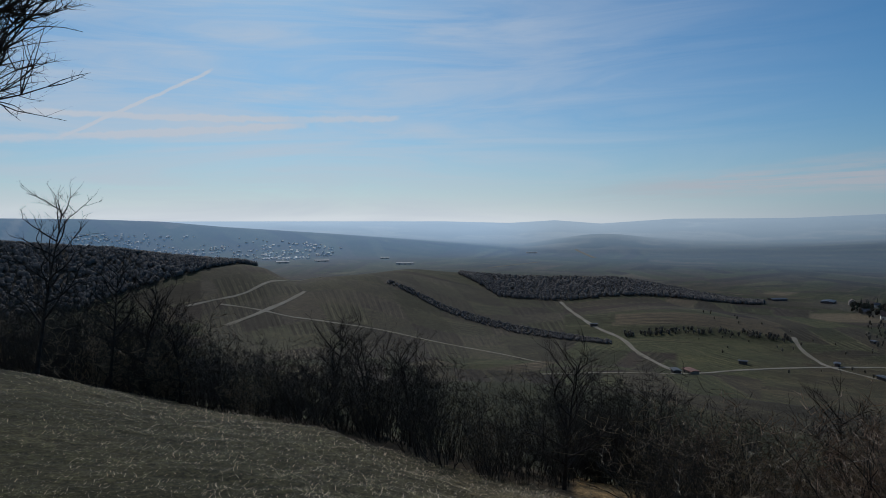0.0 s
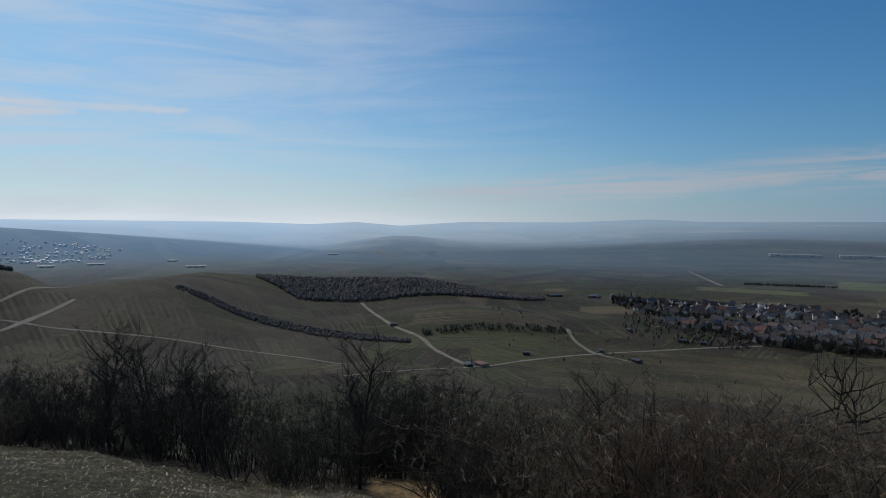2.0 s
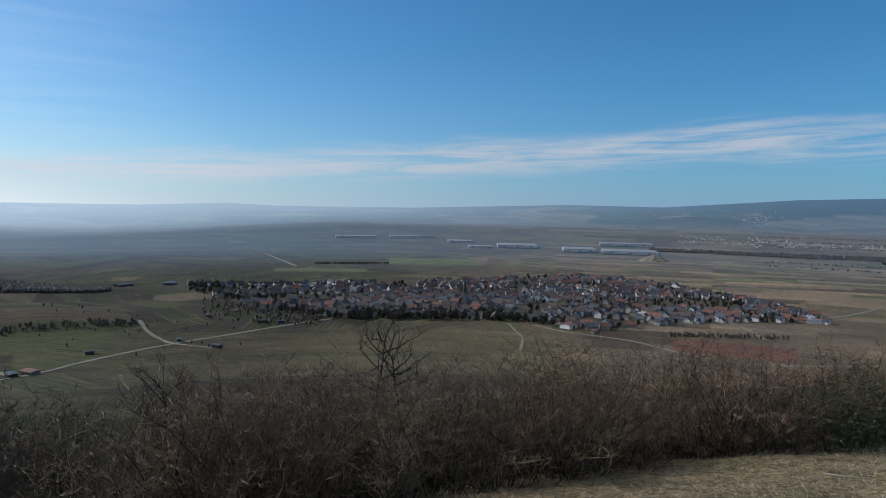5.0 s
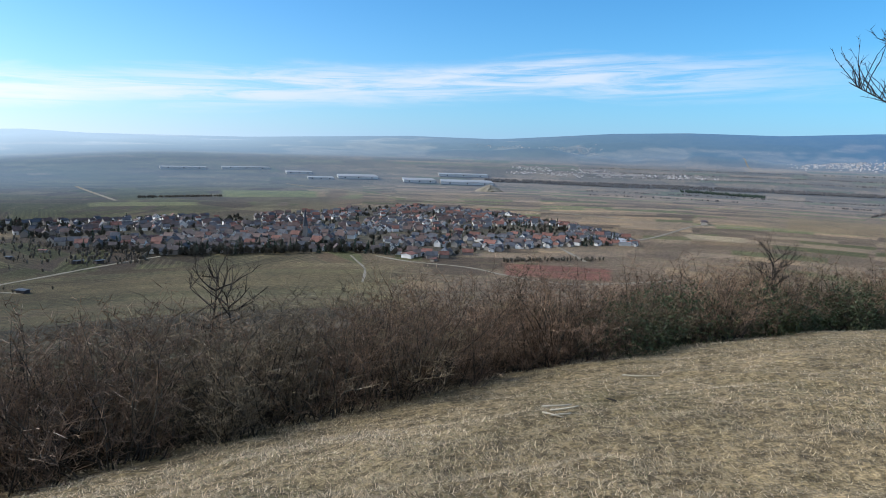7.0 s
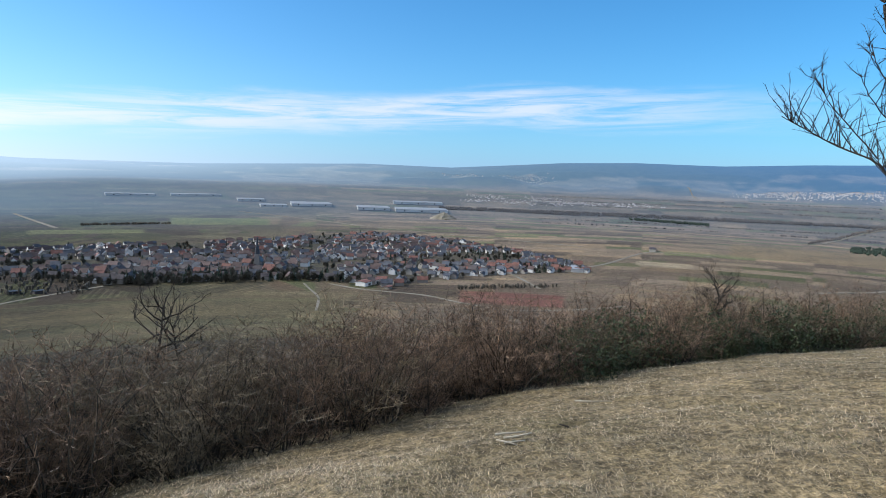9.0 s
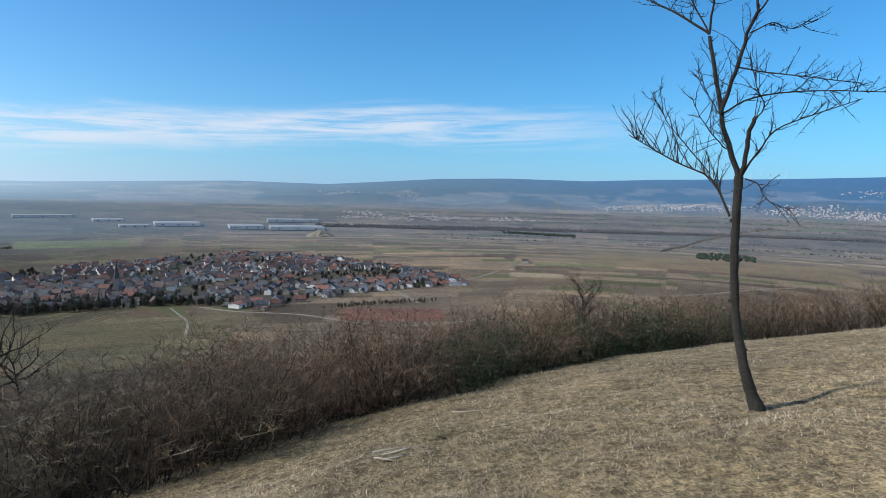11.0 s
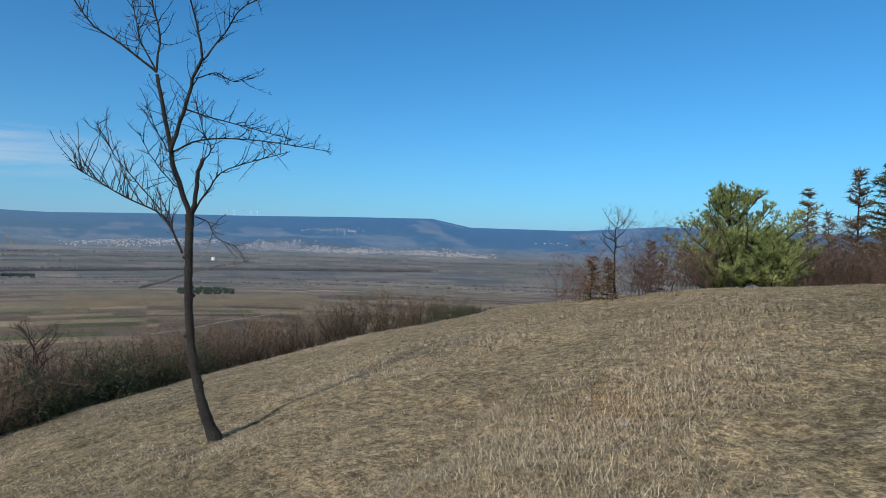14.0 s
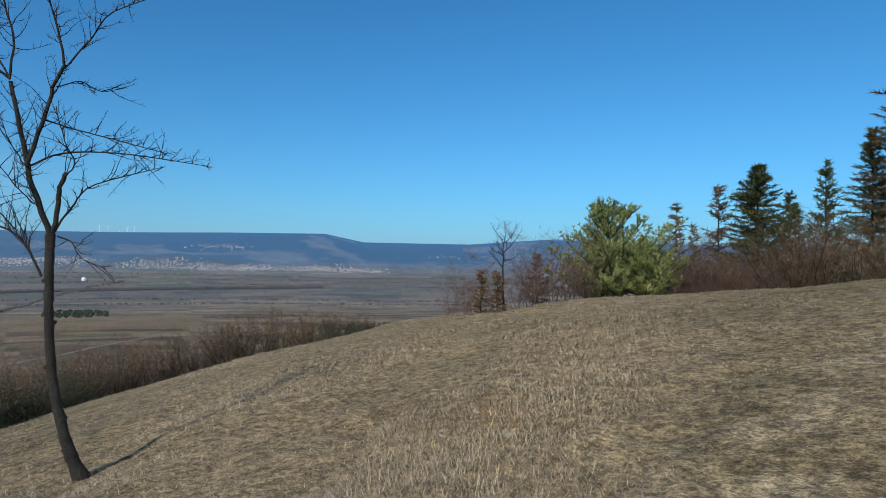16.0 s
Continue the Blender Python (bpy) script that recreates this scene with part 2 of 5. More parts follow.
def vnoise(x, y, s=0):
    xi, yi = np.floor(x), np.floor(y)
    fx, fy = x - xi, y - yi
    fx, fy = fx * fx * (3 - 2 * fx), fy * fy * (3 - 2 * fy)
    a, b = hash01(xi, yi, s), hash01(xi + 1, yi, s)
    c, d = hash01(xi, yi + 1, s), hash01(xi + 1, yi + 1, s)
    return (a + (b - a) * fx) * (1 - fy) + (c + (d - c) * fx) * fy - 0.5


def step(a, b, v):
    k = np.clip((v - a) / (b - a), 0, 1)
    return k * k * (3 - 2 * k)


def azimuth(x, y):
    """Degrees clockwise from +y, from -180 to 180, with the seam behind the view."""
    a = np.degrees(np.arctan2(x, y))
    return np.where(a < -110, a + 360, a)


VALLEY = ((0, 30, 60, 120, 200, 300, 420, 560, 700, 1000, 1500, 2500, 3500, 4900),
          (0, -6, -14, -34, -58, -84, -107, -122, -130, -137, -143, -152, -160, -165))
CREST = ((-110, -35, 0, 6, 10, 14, 20, 29, 36, 40, 52, 66, 74, 84, 90, 97, 103, 112, 120, 128, 131.5, 141, 148, 160, 250),
         (-.2, -.25, -.25, -.4, -.14, -.45, 0, .06, .4, .25, .35, .89, .83, 1.57, 1.75, 1.66, 1.9, 2.07, 2.3, 2.4, 1.7, 1.65, 2.16, 1.8, 1.0))


def near_height(x, y):
    """The knoll: falling to the north-east, crowned to the south-east."""
    u, v = (x + y) * 0.70711, (x - y) * 0.70711
    u, v = np.clip(u, -16, 60), np.clip(v, -45, 60)
    swell = np.where(v < 0, 0.055 * v - 0.0029 * v * v, np.where(v < 20, 0.055 * v - 0.0033 * v * v, -0.22 - 0.11 * (v - 20)))
    return -0.18 * u - 0.008 * u * u * np.where(u > 25, 25 / np.maximum(u, 25), 1) + swell


def shoulder(r, az):
    """Small rises and hollows of the knoll: higher to the north-west and south, hollow towards the hedge."""
    rise = 0.72 * step(-20, -37, az) * step(-105, -60, az) * step(6, 18, r)
    rise = rise + 0.26 * step(158, 178, az) * (1 - step(200, 245, az)) * step(5, 16, r)
    hollow = (0.26 - 0.07 * step(28, 44, az)) * step(-14, 4, az) * (1 - step(58, 84, az)) * step(4, 9, r)
    return rise - hollow - 0.12 * step(96, 108, az) * (1 - step(126, 136, az)) * step(9, 19, r)


def height(x, y):
    x, y = np.asarray(x, float), np.asarray(y, float)
    r = np.hypot(x, y)
    az = azimuth(x, y)
    far = np.interp(r, *VALLEY)
    far = far + np.interp(r, (2300, 2500, 2800, 3500, 4900), (0, 7, 28, 95, 98)) * step(18, 48, az)
    far = far + 14 * (vnoise(x / 420, y / 420, 3)) * step(250, 600, r) * (1 - step(600, 900, r) * 0.75)
    # wooded spur running out to the south-east
    spur = 1.6 + 1050 * np.tan(np.radians(np.interp(az, (-60, -40, -35, -27.6, -22, -17.6, -13), (-.8, -1.5, -1.95, -2.7, -3.95, -5.1, -7.2))))
    k = np.exp(-((r - 1050) / 230) ** 2) * (1 - step(-16, -12, az))
    far = np.maximum(far, far + (spur - far) * k)
    # vine-covered hill and the wooded ridge beside it
    k = np.exp(-((r - 950) / 230) ** 2 - ((az + 9) / 11) ** 2)
    far = far + 52 * k
    k = np.exp(-((r - 1180) / 200) ** 2) * step(-10, -2, az) * (1 - step(14, 27, az))
    far = far + 34 * k
    k = np.exp(-((r - 830) / 130) ** 2 - ((az - 21) / 8) ** 2)
    far = far + 18 * k
    # long hill behind the far village
    top = 1.6 + 3300 * np.tan(np.radians(np.interp(az, (-60, -35, -30, -24, -19, -10, 0, 8), (0.2, 0.02, -.02, -.25, -.74, -1.38, -2.2, -2.9))))
    k = step(2500, 3300, r) * (1 - 0.5 * step(3400, 4000, r))
    far = np.where(az < 8, np.maximum(far, far + (top - far) * k), far)
    # low hill in the haze
    k = np.exp(-((r - 3700) / 220) ** 2 - ((az - 14) / 4.0) ** 2)
    far = far + 48 * k + 30 * np.exp(-((r - 3650) / 240) ** 2 - ((az - 19) / 9) ** 2)
    # hills on the other side of the river
    crest = 1.6 + 4600 * np.tan(np.radians(np.interp(az, *CREST)))
    k = step(3450, 4600, r) ** 1.1
    rough = 30 * vnoise(x / 500, y / 500, 5) + 14 * vnoise(x / 190, y / 190, 6)
    far = far + (crest - far) * k + rough * k * (1 - step(4300, 4580, r))
    # foothills in two overlapping rows before the crest
    for at_r, thick, low, high, seed in ((3800, 130, -1.0, 1.5, 9), (4180, 150, -0.1, 1.5, 10)):
        shape = 0.5 + vnoise(az / 6.5, az * 0 + 3.5, seed) + 0.35 * vnoise(az / 1.9, az * 0 + 1.5, seed)
        top = 1.6 + at_r * np.tan(np.radians(np.minimum(low + high * shape, np.interp(az, *CREST) - 0.25)))
        k = np.exp(-((r - at_r) / thick) ** 2) * step(55, 82, az)
        far = np.maximum(far, far + (top - far) * k)
    # plateau behind and to the right
    level = -0.4 - 0.02 * np.maximum(r - 60, 0)
    flat = np.maximum(step(146, 166, az), step(-40, -62, az))
    far = far + (np.maximum(level, far) - far) * flat
    east = step(78, 100, az)
    w = step(16 + 24 * east, 48 + 62 * east, r)
    return (near_height(x, y) + shoulder(r, az)) * (1 - w) + far * w


def relief(x, y):
    """Tufts and trodden ledges of the turf on the knoll."""
    r = np.hypot(x, y)
    z = 0.05 * vnoise(x / 0.5, y / 0.5, 41) + 0.10 * vnoise(x / 2.1, y / 2.1, 42) + 0.035 * vnoise(x / 0.19, y / 0.19, 44)
    w = 0.883 * x + 0.469 * y + 0.5 * vnoise(x / 1.7, y / 1.7, 43)
    for at_w, drop in ((1.9, 0.05), (4.45, 0.10), (6.6, 0.06)):
        gap = step(-0.25, 0.05, vnoise(x / 0.9, y / 0.9, int(at_w * 10)))
        z = z + drop * gap * (0.5 - step(at_w - 0.14, at_w + 0.06, w)) * np.exp(-((w - at_w) / 0.9) ** 2)
    return z * (1 - step(30, 60, r)) * step(0.5, 1.5, r)



# ---- building helpers ----
def mesh_of(name, verts, faces, mat, smooth=False):
    me = bpy.data.meshes.new(name)
    me.from_pydata(verts, [], faces)
    me.materials.append(mat)
    if smooth:
        me.polygons.foreach_set("use_smooth", [True] * len(me.polygons))
    me.update()
    return me


def part(name, data, parent=None, label=""):
    ob = new(name, data)
    if parent is not None:
        ob.parent = parent
    return tagged(ob, label)


def empty_at(name, m, label, category, group=""):
    ob = new(name)
    ob.empty_display_size = 0.2
    ob.matrix_basis = m
    return tagged(ob, label, category, group)


def polar(az, r, lift=0.0):
    """A place on the ground by azimuth (degrees clockwise from +y) and distance."""
    x, y = r * math.sin(radians(az)), r * math.cos(radians(az))
    return Vector((x, y, float(height(x, y)) + lift))


class Shape:
    """Gathers vertices and faces of one mesh."""

    def __init__(self):
        self.v, self.f = [], []

    def tube(self, pts, radii, sides=5, cap=False):
        base = len(self.v)
        n = len(pts)
        for i, p in enumerate(pts):
            d = (pts[min(i + 1, n - 1)] - pts[max(i - 1, 0)])
            if d.length < 1e-9:
                d = Vector((0, 0, 1))
            d.normalize()
            a = d.cross(Vector((0.31, 0.17, 0.93)) if abs(d.z) < 0.95 else Vector((1, 0, 0))).normalized()
            b = d.cross(a)
            for k in range(sides):
                w = 2 * math.pi * k / sides
                self.v.append(p + (a * math.cos(w) + b * math.sin(w)) * radii[i])
        for i in range(n - 1):
            for k in range(sides):
                q, s = base + i * sides, (k + 1) % sides
                self.f.append((q + k, q + s, q + sides + s, q + sides + k))
        if cap:
            self.f.append(tuple(base + (n - 1) * sides + k for k in range(sides)))

    def spike(self, p, q, r):
        """A three-sided twig that tapers to a point."""
        d = (q - p)
        a = d.cross(Vector((0.31, 0.17, 0.93))).normalized() * r
        b = d.cross(a).normalized() * r
        i = len(self.v)
        self.v += [p + a, p - a * 0.5 + b * 0.87, p - a * 0.5 - b * 0.87, q]
        self.f += [(i, i + 1, i + 3), (i + 1, i + 2, i + 3), (i + 2, i, i + 3)]

    def twig(self, p, q, r):
        """A hair-thin twig: a folded sliver that tapers to a point."""
        d = (q - p)
        a = d.cross(Vector((0.31, 0.17, 0.93))).normalized() * r
        b = d.cross(a).normalized() * r
        i = len(self.v)
        self.v += [p + a, p + b, p - a, q]
        self.f += [(i, i + 1, i + 3), (i + 1, i + 2, i + 3)]

    def box(self, c, s, m=None):
        i = len(self.v)
        for dz in (-0.5, 0.5):
            for dx, dy in ((-0.5, -0.5), (0.5, -0.5), (0.5, 0.5), (-0.5, 0.5)):
                p = Vector((c[0] + dx * s[0], c[1] + dy * s[1], c[2] + dz * s[2]))
                self.v.append(m @ p if m else p)
        self.f += [tuple(i + k for k in q) for q in ((3, 2, 1, 0), (4, 5, 6, 7), (0, 1, 5, 4), (1, 2, 6, 5), (2, 3, 7, 6), (3, 0, 4, 7))]

    def leaf(self, p, d, n, length, width):
        i = len(self.v)
        s = d.cross(n).normalized() * width * 0.5
        self.v += [p, p + d * length * 0.5 + s, p + d * length + n * 0.1 * length, p + d * length * 0.5 - s]
        self.f.append((i, i + 1, i + 2, i + 3))

    def mesh(self, name, mat, smooth=False):
        return mesh_of(name, self.v, self.f, mat, smooth)


# ---- ground sheet ----
# the village's outline: azimuths, and distances of its far and near edge
VILLAGE_FAR = ((29, 38, 51, 58, 66, 75, 84, 87), (1290, 1210, 1240, 1330, 1560, 1400, 1120, 1010))
VILLAGE_NEAR = ((29, 34, 38, 45, 52, 61, 69, 78, 84, 87), (1210, 1090, 900, 800, 790, 800, 745, 880, 960, 985))
# single fields that stand out: azimuth from, to; distance from, to; colour
PATCHES = [(75.2, 84.6, 655, 735, (.155, .075, .062)), (90.6, 95.2, 1150, 1225, (.25, .205, .15)), (20.5, 30.5, 560, 640, (.07, .07, .034)),
           (12, 30, 640, 720, (.062, .064, .034)), (50, 58, 1750, 2000, (.11, .115, .055)), (40, 48, 1500, 1600, (.12, .12, .058)), (98, 118, 1450, 1800, (.165, .125, .082))]


WOODS = [(-44, -16.5, ((-44, -30, -22, -16.5), (780, 820, 930, 1030)), ((-44, -16.5), (1130, 1090))),
         (1.5, 27, ((1.5, 5, 11, 20, 27), (1110, 960, 970, 1060, 1150)), ((1.5, 15, 27), (1130, 1160, 1185))),
         (-5, 15, ((-5, 0, 6, 10, 15), (890, 800, 730, 700, 670)), ((-5, 0, 6, 10, 15), (915, 830, 775, 732, 685))),
         (73, 128, ((73, 85, 104, 128), (2640, 2620, 2720, 2850)), ((73, 104, 128), (2730, 2790, 2910)))]


def parcels(x, y):
    """The crop colour of each place: blocks of fields, each cut into strips."""
    rng = np.random.RandomState(11)
    r, az = np.hypot(x, y), azimuth(x, y)
    n = 260
    sr = np.sqrt(rng.uniform(250 ** 2, 3600 ** 2, n)) * rng.uniform(0.3, 1.0, n)
    sa = np.radians(rng.uniform(-50, 165, n))
    sx, sy = sr * np.sin(sa), sr * np.cos(sa)
    turn, wid, kind = rng.uniform(0, np.pi, n), rng.uniform(10, 42, n), rng.rand(n)
    best, who = np.full(x.shape, 1e18), np.zeros(x.shape, int)
    wx, wy = x + 40 * vnoise(x / 160, y / 160, 21), y + 40 * vnoise(x / 160, y / 160, 22)
    for k in range(n):
        d = (wx - sx[k]) ** 2 + (wy - sy[k]) ** 2
        w = d < best
        best[w], who[w] = d[w], k
    t = turn[who]
    across = (x * np.cos(t) + y * np.sin(t)) / (wid[who] * (0.7 + r / 1800))
    along = (-x * np.sin(t) + y * np.cos(t)) / (260 * (0.6 + r / 2500))
    # open fields east of the village: long strips lying along the slope
    open_land = (az > 62) & (r > 560) & (r < 2400)
    tilt = 5.5 * np.sin(az / 17.0) + 3.0 * np.sin(r / 310.0)
    across = np.where(open_land, (r + tilt * (az - 90) + 50 * vnoise(x / 330, y / 330, 23)) / (34 + 26 * hash01(np.floor(az / 13), np.floor(r / 420))), across)
    along = np.where(open_land, az / (4.2 + 5 * hash01(np.floor(across), 2)), along)
    who = np.where(open_land, 700 + np.floor(r / 420).astype(int), who)
    # contour strips on the slope above the village
    terrace = (az > 27) & (az < 66) & (r > 380) & (r < 720)
    across = np.where(terrace, (r + 0.9 * np.abs(az - 45) * 2.2 + 26 * vnoise(x / 120, y / 120, 24)) / 21.0, across)
    along = np.where(terrace, az / 11 + 0.3 * np.sin(r / 40), along)
    vine_hill = (az > -21) & (az < 11) & (r > 560) & (r < 1010)
    across = np.where(vine_hill, (r + 45 * np.sin(az / 4.5 + 1) + 30 * vnoise(x / 150, y / 150, 25)) / 62.0, across)
    along = np.where(vine_hill, az / 3.7 + r / 260, along)
    # the far plain: long flat fields
    plain = (r > 2150) & (az > 18) & ~open_land
    across = np.where(plain, (r + 60 * vnoise(az / 5, r / 300, 26)) / (60 + 50 * hash01(np.floor(az / 9), 3)), across)
    along = np.where(plain, az / 4.5 + 0.0007 * r, along)
    who = np.where(plain, 500 + np.floor(az / 9).astype(int), who)
    strip = np.floor(across)
    h = hash01(who, strip, np.floor(along + hash01(who, strip, 4)))
    h2 = hash01(who, strip, 77)
    east = step(38, 80, az)[..., None]
    olive, vine, plough, tan = (np.array(c) for c in ((.066, .068, .036), (.066, .056, .040), (.056, .044, .036), (.135, .108, .075)))
    pale = np.array((.098, .094, .052))
    g = h[..., None]
    west_c = np.where(g < .40, olive, np.where(g < .66, vine, np.where(g < .84, plough, np.where(g < .97, pale, tan))))
    east_c = np.where(g < .09, olive * 1.45, np.where(g < .42, np.array((.150, .114, .086)), np.where(g < .60, np.array((.096, .074, .058)), np.where(g < .74, np.array((.205, .150, .102)), np.where(g < .96, np.array((.172, .132, .100)), pale * 1.35)))))
    c = west_c * 0.68 * (1 - east) + east_c * east
    c = c * (0.72 + 0.56 * h2[..., None])
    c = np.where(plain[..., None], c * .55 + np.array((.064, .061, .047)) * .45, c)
    for a0, a1, r0, r1, col in PATCHES:
        k = (step(a0 - .25, a0 + .25, az) * (1 - step(a1 - .25, a1 + .25, az)) * step(r0 - 6, r0 + 6, r) * (1 - step(r1 - 6, r1 + 6, r)))[..., None]
        c = c + (np.array(col) - c) * k
    built = (step(0, 25, r - np.interp(az, *VILLAGE_NEAR)) * (1 - step(0, 25, r - np.interp(az, *VILLAGE_FAR))) * step(29, 32, az) * (1 - step(85, 87, az)))[..., None]
    c = c + (np.array((.068, .062, .052)) - c) * built * 0.85
    tone = 0.8 + 0.42 * hash01(strip, np.floor(along + hash01(strip, 3)), 6)
    warm = (hash01(strip, 8, 2) * 0.5)[..., None]
    ragged = 3.5 * vnoise(x / 45, y / 45, 27)
    k = step(25, 31, az + ragged) * (1 - step(62, 68, az + ragged)) * step(360, 430, r + 9 * ragged) * (1 - step(690, 745, r + 9 * ragged))
    tone = tone * (0.58 + 0.42 * step(34, 54, az))
    c = c + ((np.array((.094, .084, .050)) * (1 - warm) + np.array((.120, .084, .060)) * warm) * tone[..., None] - c) * k[..., None]
    tone = 0.78 + 0.44 * hash01(strip, np.floor(along), 9)
    warm = hash01(strip, np.floor(along), 14)[..., None]
    c = np.where(vine_hill[..., None], (np.array((.052, .050, .031)) * (1 - warm) + np.array((.056, .047, .038)) * warm) * tone[..., None], c)
    # grassy baulks between the strips
    edge = np.abs(across - np.round(across))[..., None]
    c = np.where((edge < np.where(vine_hill, 0.02, 0.045)[..., None]) & (r < 2300)[..., None], c * .5 + np.array((.09, .082, .05)) * .5 * (1 + .5 * east), c)
    # ground under the woods blended towards dark brown
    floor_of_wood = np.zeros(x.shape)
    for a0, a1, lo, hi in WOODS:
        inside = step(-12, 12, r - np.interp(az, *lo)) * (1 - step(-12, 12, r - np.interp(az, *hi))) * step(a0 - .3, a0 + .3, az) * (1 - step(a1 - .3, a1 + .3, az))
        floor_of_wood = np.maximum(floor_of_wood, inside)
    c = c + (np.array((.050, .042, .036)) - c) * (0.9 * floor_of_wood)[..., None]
    # the run of the rows, in kilometres across them, and how plainly they show
    run = np.where(vine_hill & (hash01(strip, np.floor(along), 15) < .6), az * 14.0 + 0.12 * r, np.where(terrace | vine_hill | open_land, r + tilt * (az - 90) + 26 * vnoise(x / 120, y / 120, 24), x * np.cos(t) + y * np.sin(t)))
    show = np.where(plain, 0.0, np.where(vine_hill, .18, np.where(terrace, 0.0, 0.10)) + 0.55 * hash01(who, strip, np.floor(along) + 31) ** 2) * (1 - step(1300, 2100, r)) * (1 - floor_of_wood) * (1 - built[..., 0])
    return c, np.stack([run / 1000, show, show * 0], -1)


def high_grass(x, y):
    """Where the grass was left standing: a tongue up the slope behind the young tree, and scattered patches."""
    tongue = np.exp(-((x - 3.5 + 0.30 * (y + 5.0)) / 1.3) ** 2) * step(-1.2, -3.0, y) * step(-16, -9, y)
    tongue = np.maximum(tongue, 0.8 * np.exp(-((x - 7.8) / 1.6) ** 2 - ((y + 7.5) / 3.5) ** 2))
    return np.clip(0.95 * tongue + 0.7 * vnoise(x / 1.4, y / 1.4, 66) + 0.5 * vnoise(x / .45, y / .45, 67) + 0.05, 0, 1)


def turf(x, y):
    """Dry turf on the knoll, greener and barer in patches, with a worn track."""
    a = vnoise(x / 2.3, y / 2.3, 31) + 0.6 * vnoise(x / 0.8, y / 0.8, 32) + 0.4 * vnoise(x / 0.25, y / 0.25, 33)
    c = np.array((.158, .124, .076)) + (np.array((.132, .108, .062)) - np.array((.158, .124, .076))) * step(-.1, .45, a)[..., None]
    c = c + (np.array((.26, .205, .138)) - c) * (0.6 * high_grass(x, y))[..., None]
    az = azimuth(x, y)
    c = c + (np.array((.27, .205, .130)) - c) * (0.45 * step(104, 120, az) * (1 - step(150, 166, az)))[..., None]
    b = vnoise(x / 1.1 + 7, y / 1.1, 34) + 0.5 * vnoise(x / 0.3, y / 0.3, 35)
    c = c + (np.array((.25, .195, .125)) - c) * (0.6 * step(.12, .5, b))[..., None]
    wear = vnoise(x / 0.5, y / 0.28, 36) + .6 * vnoise(x / .18, y / .12, 37)
    worn = np.zeros(x.shape)
    for wx, wy, sx, sy, much in ((1.45, -5.4, .42, .75, .8), (1.15, -4.3, .3, .5, .6), (1.1, -6.9, .5, .5, .6), (1.4, -10.2, .9, .7, .8), (0.6, -8.2, .8, .6, .7), (0.3, -6.0, .5, .9, .5), (0.9, -12.5, 1.2, .7, .7)):
        worn = np.maximum(worn, much * np.exp(-((x - wx) / sx) ** 2 - ((y - wy) / sy) ** 2))
    c = c + (np.array((.36, .30, .225)) - c) * (0.7 * worn * step(-.3, .35, wear))[..., None]
    ochre = np.exp(-((x - 3.7) / 0.7) ** 2 - ((y + 4.75) / .45) ** 2) * step(-.2, .3, vnoise(x / .3, y / .3, 38))
    return c + (np.array((.30, .16, .06)) - c) * (0.8 * ochre)[..., None]


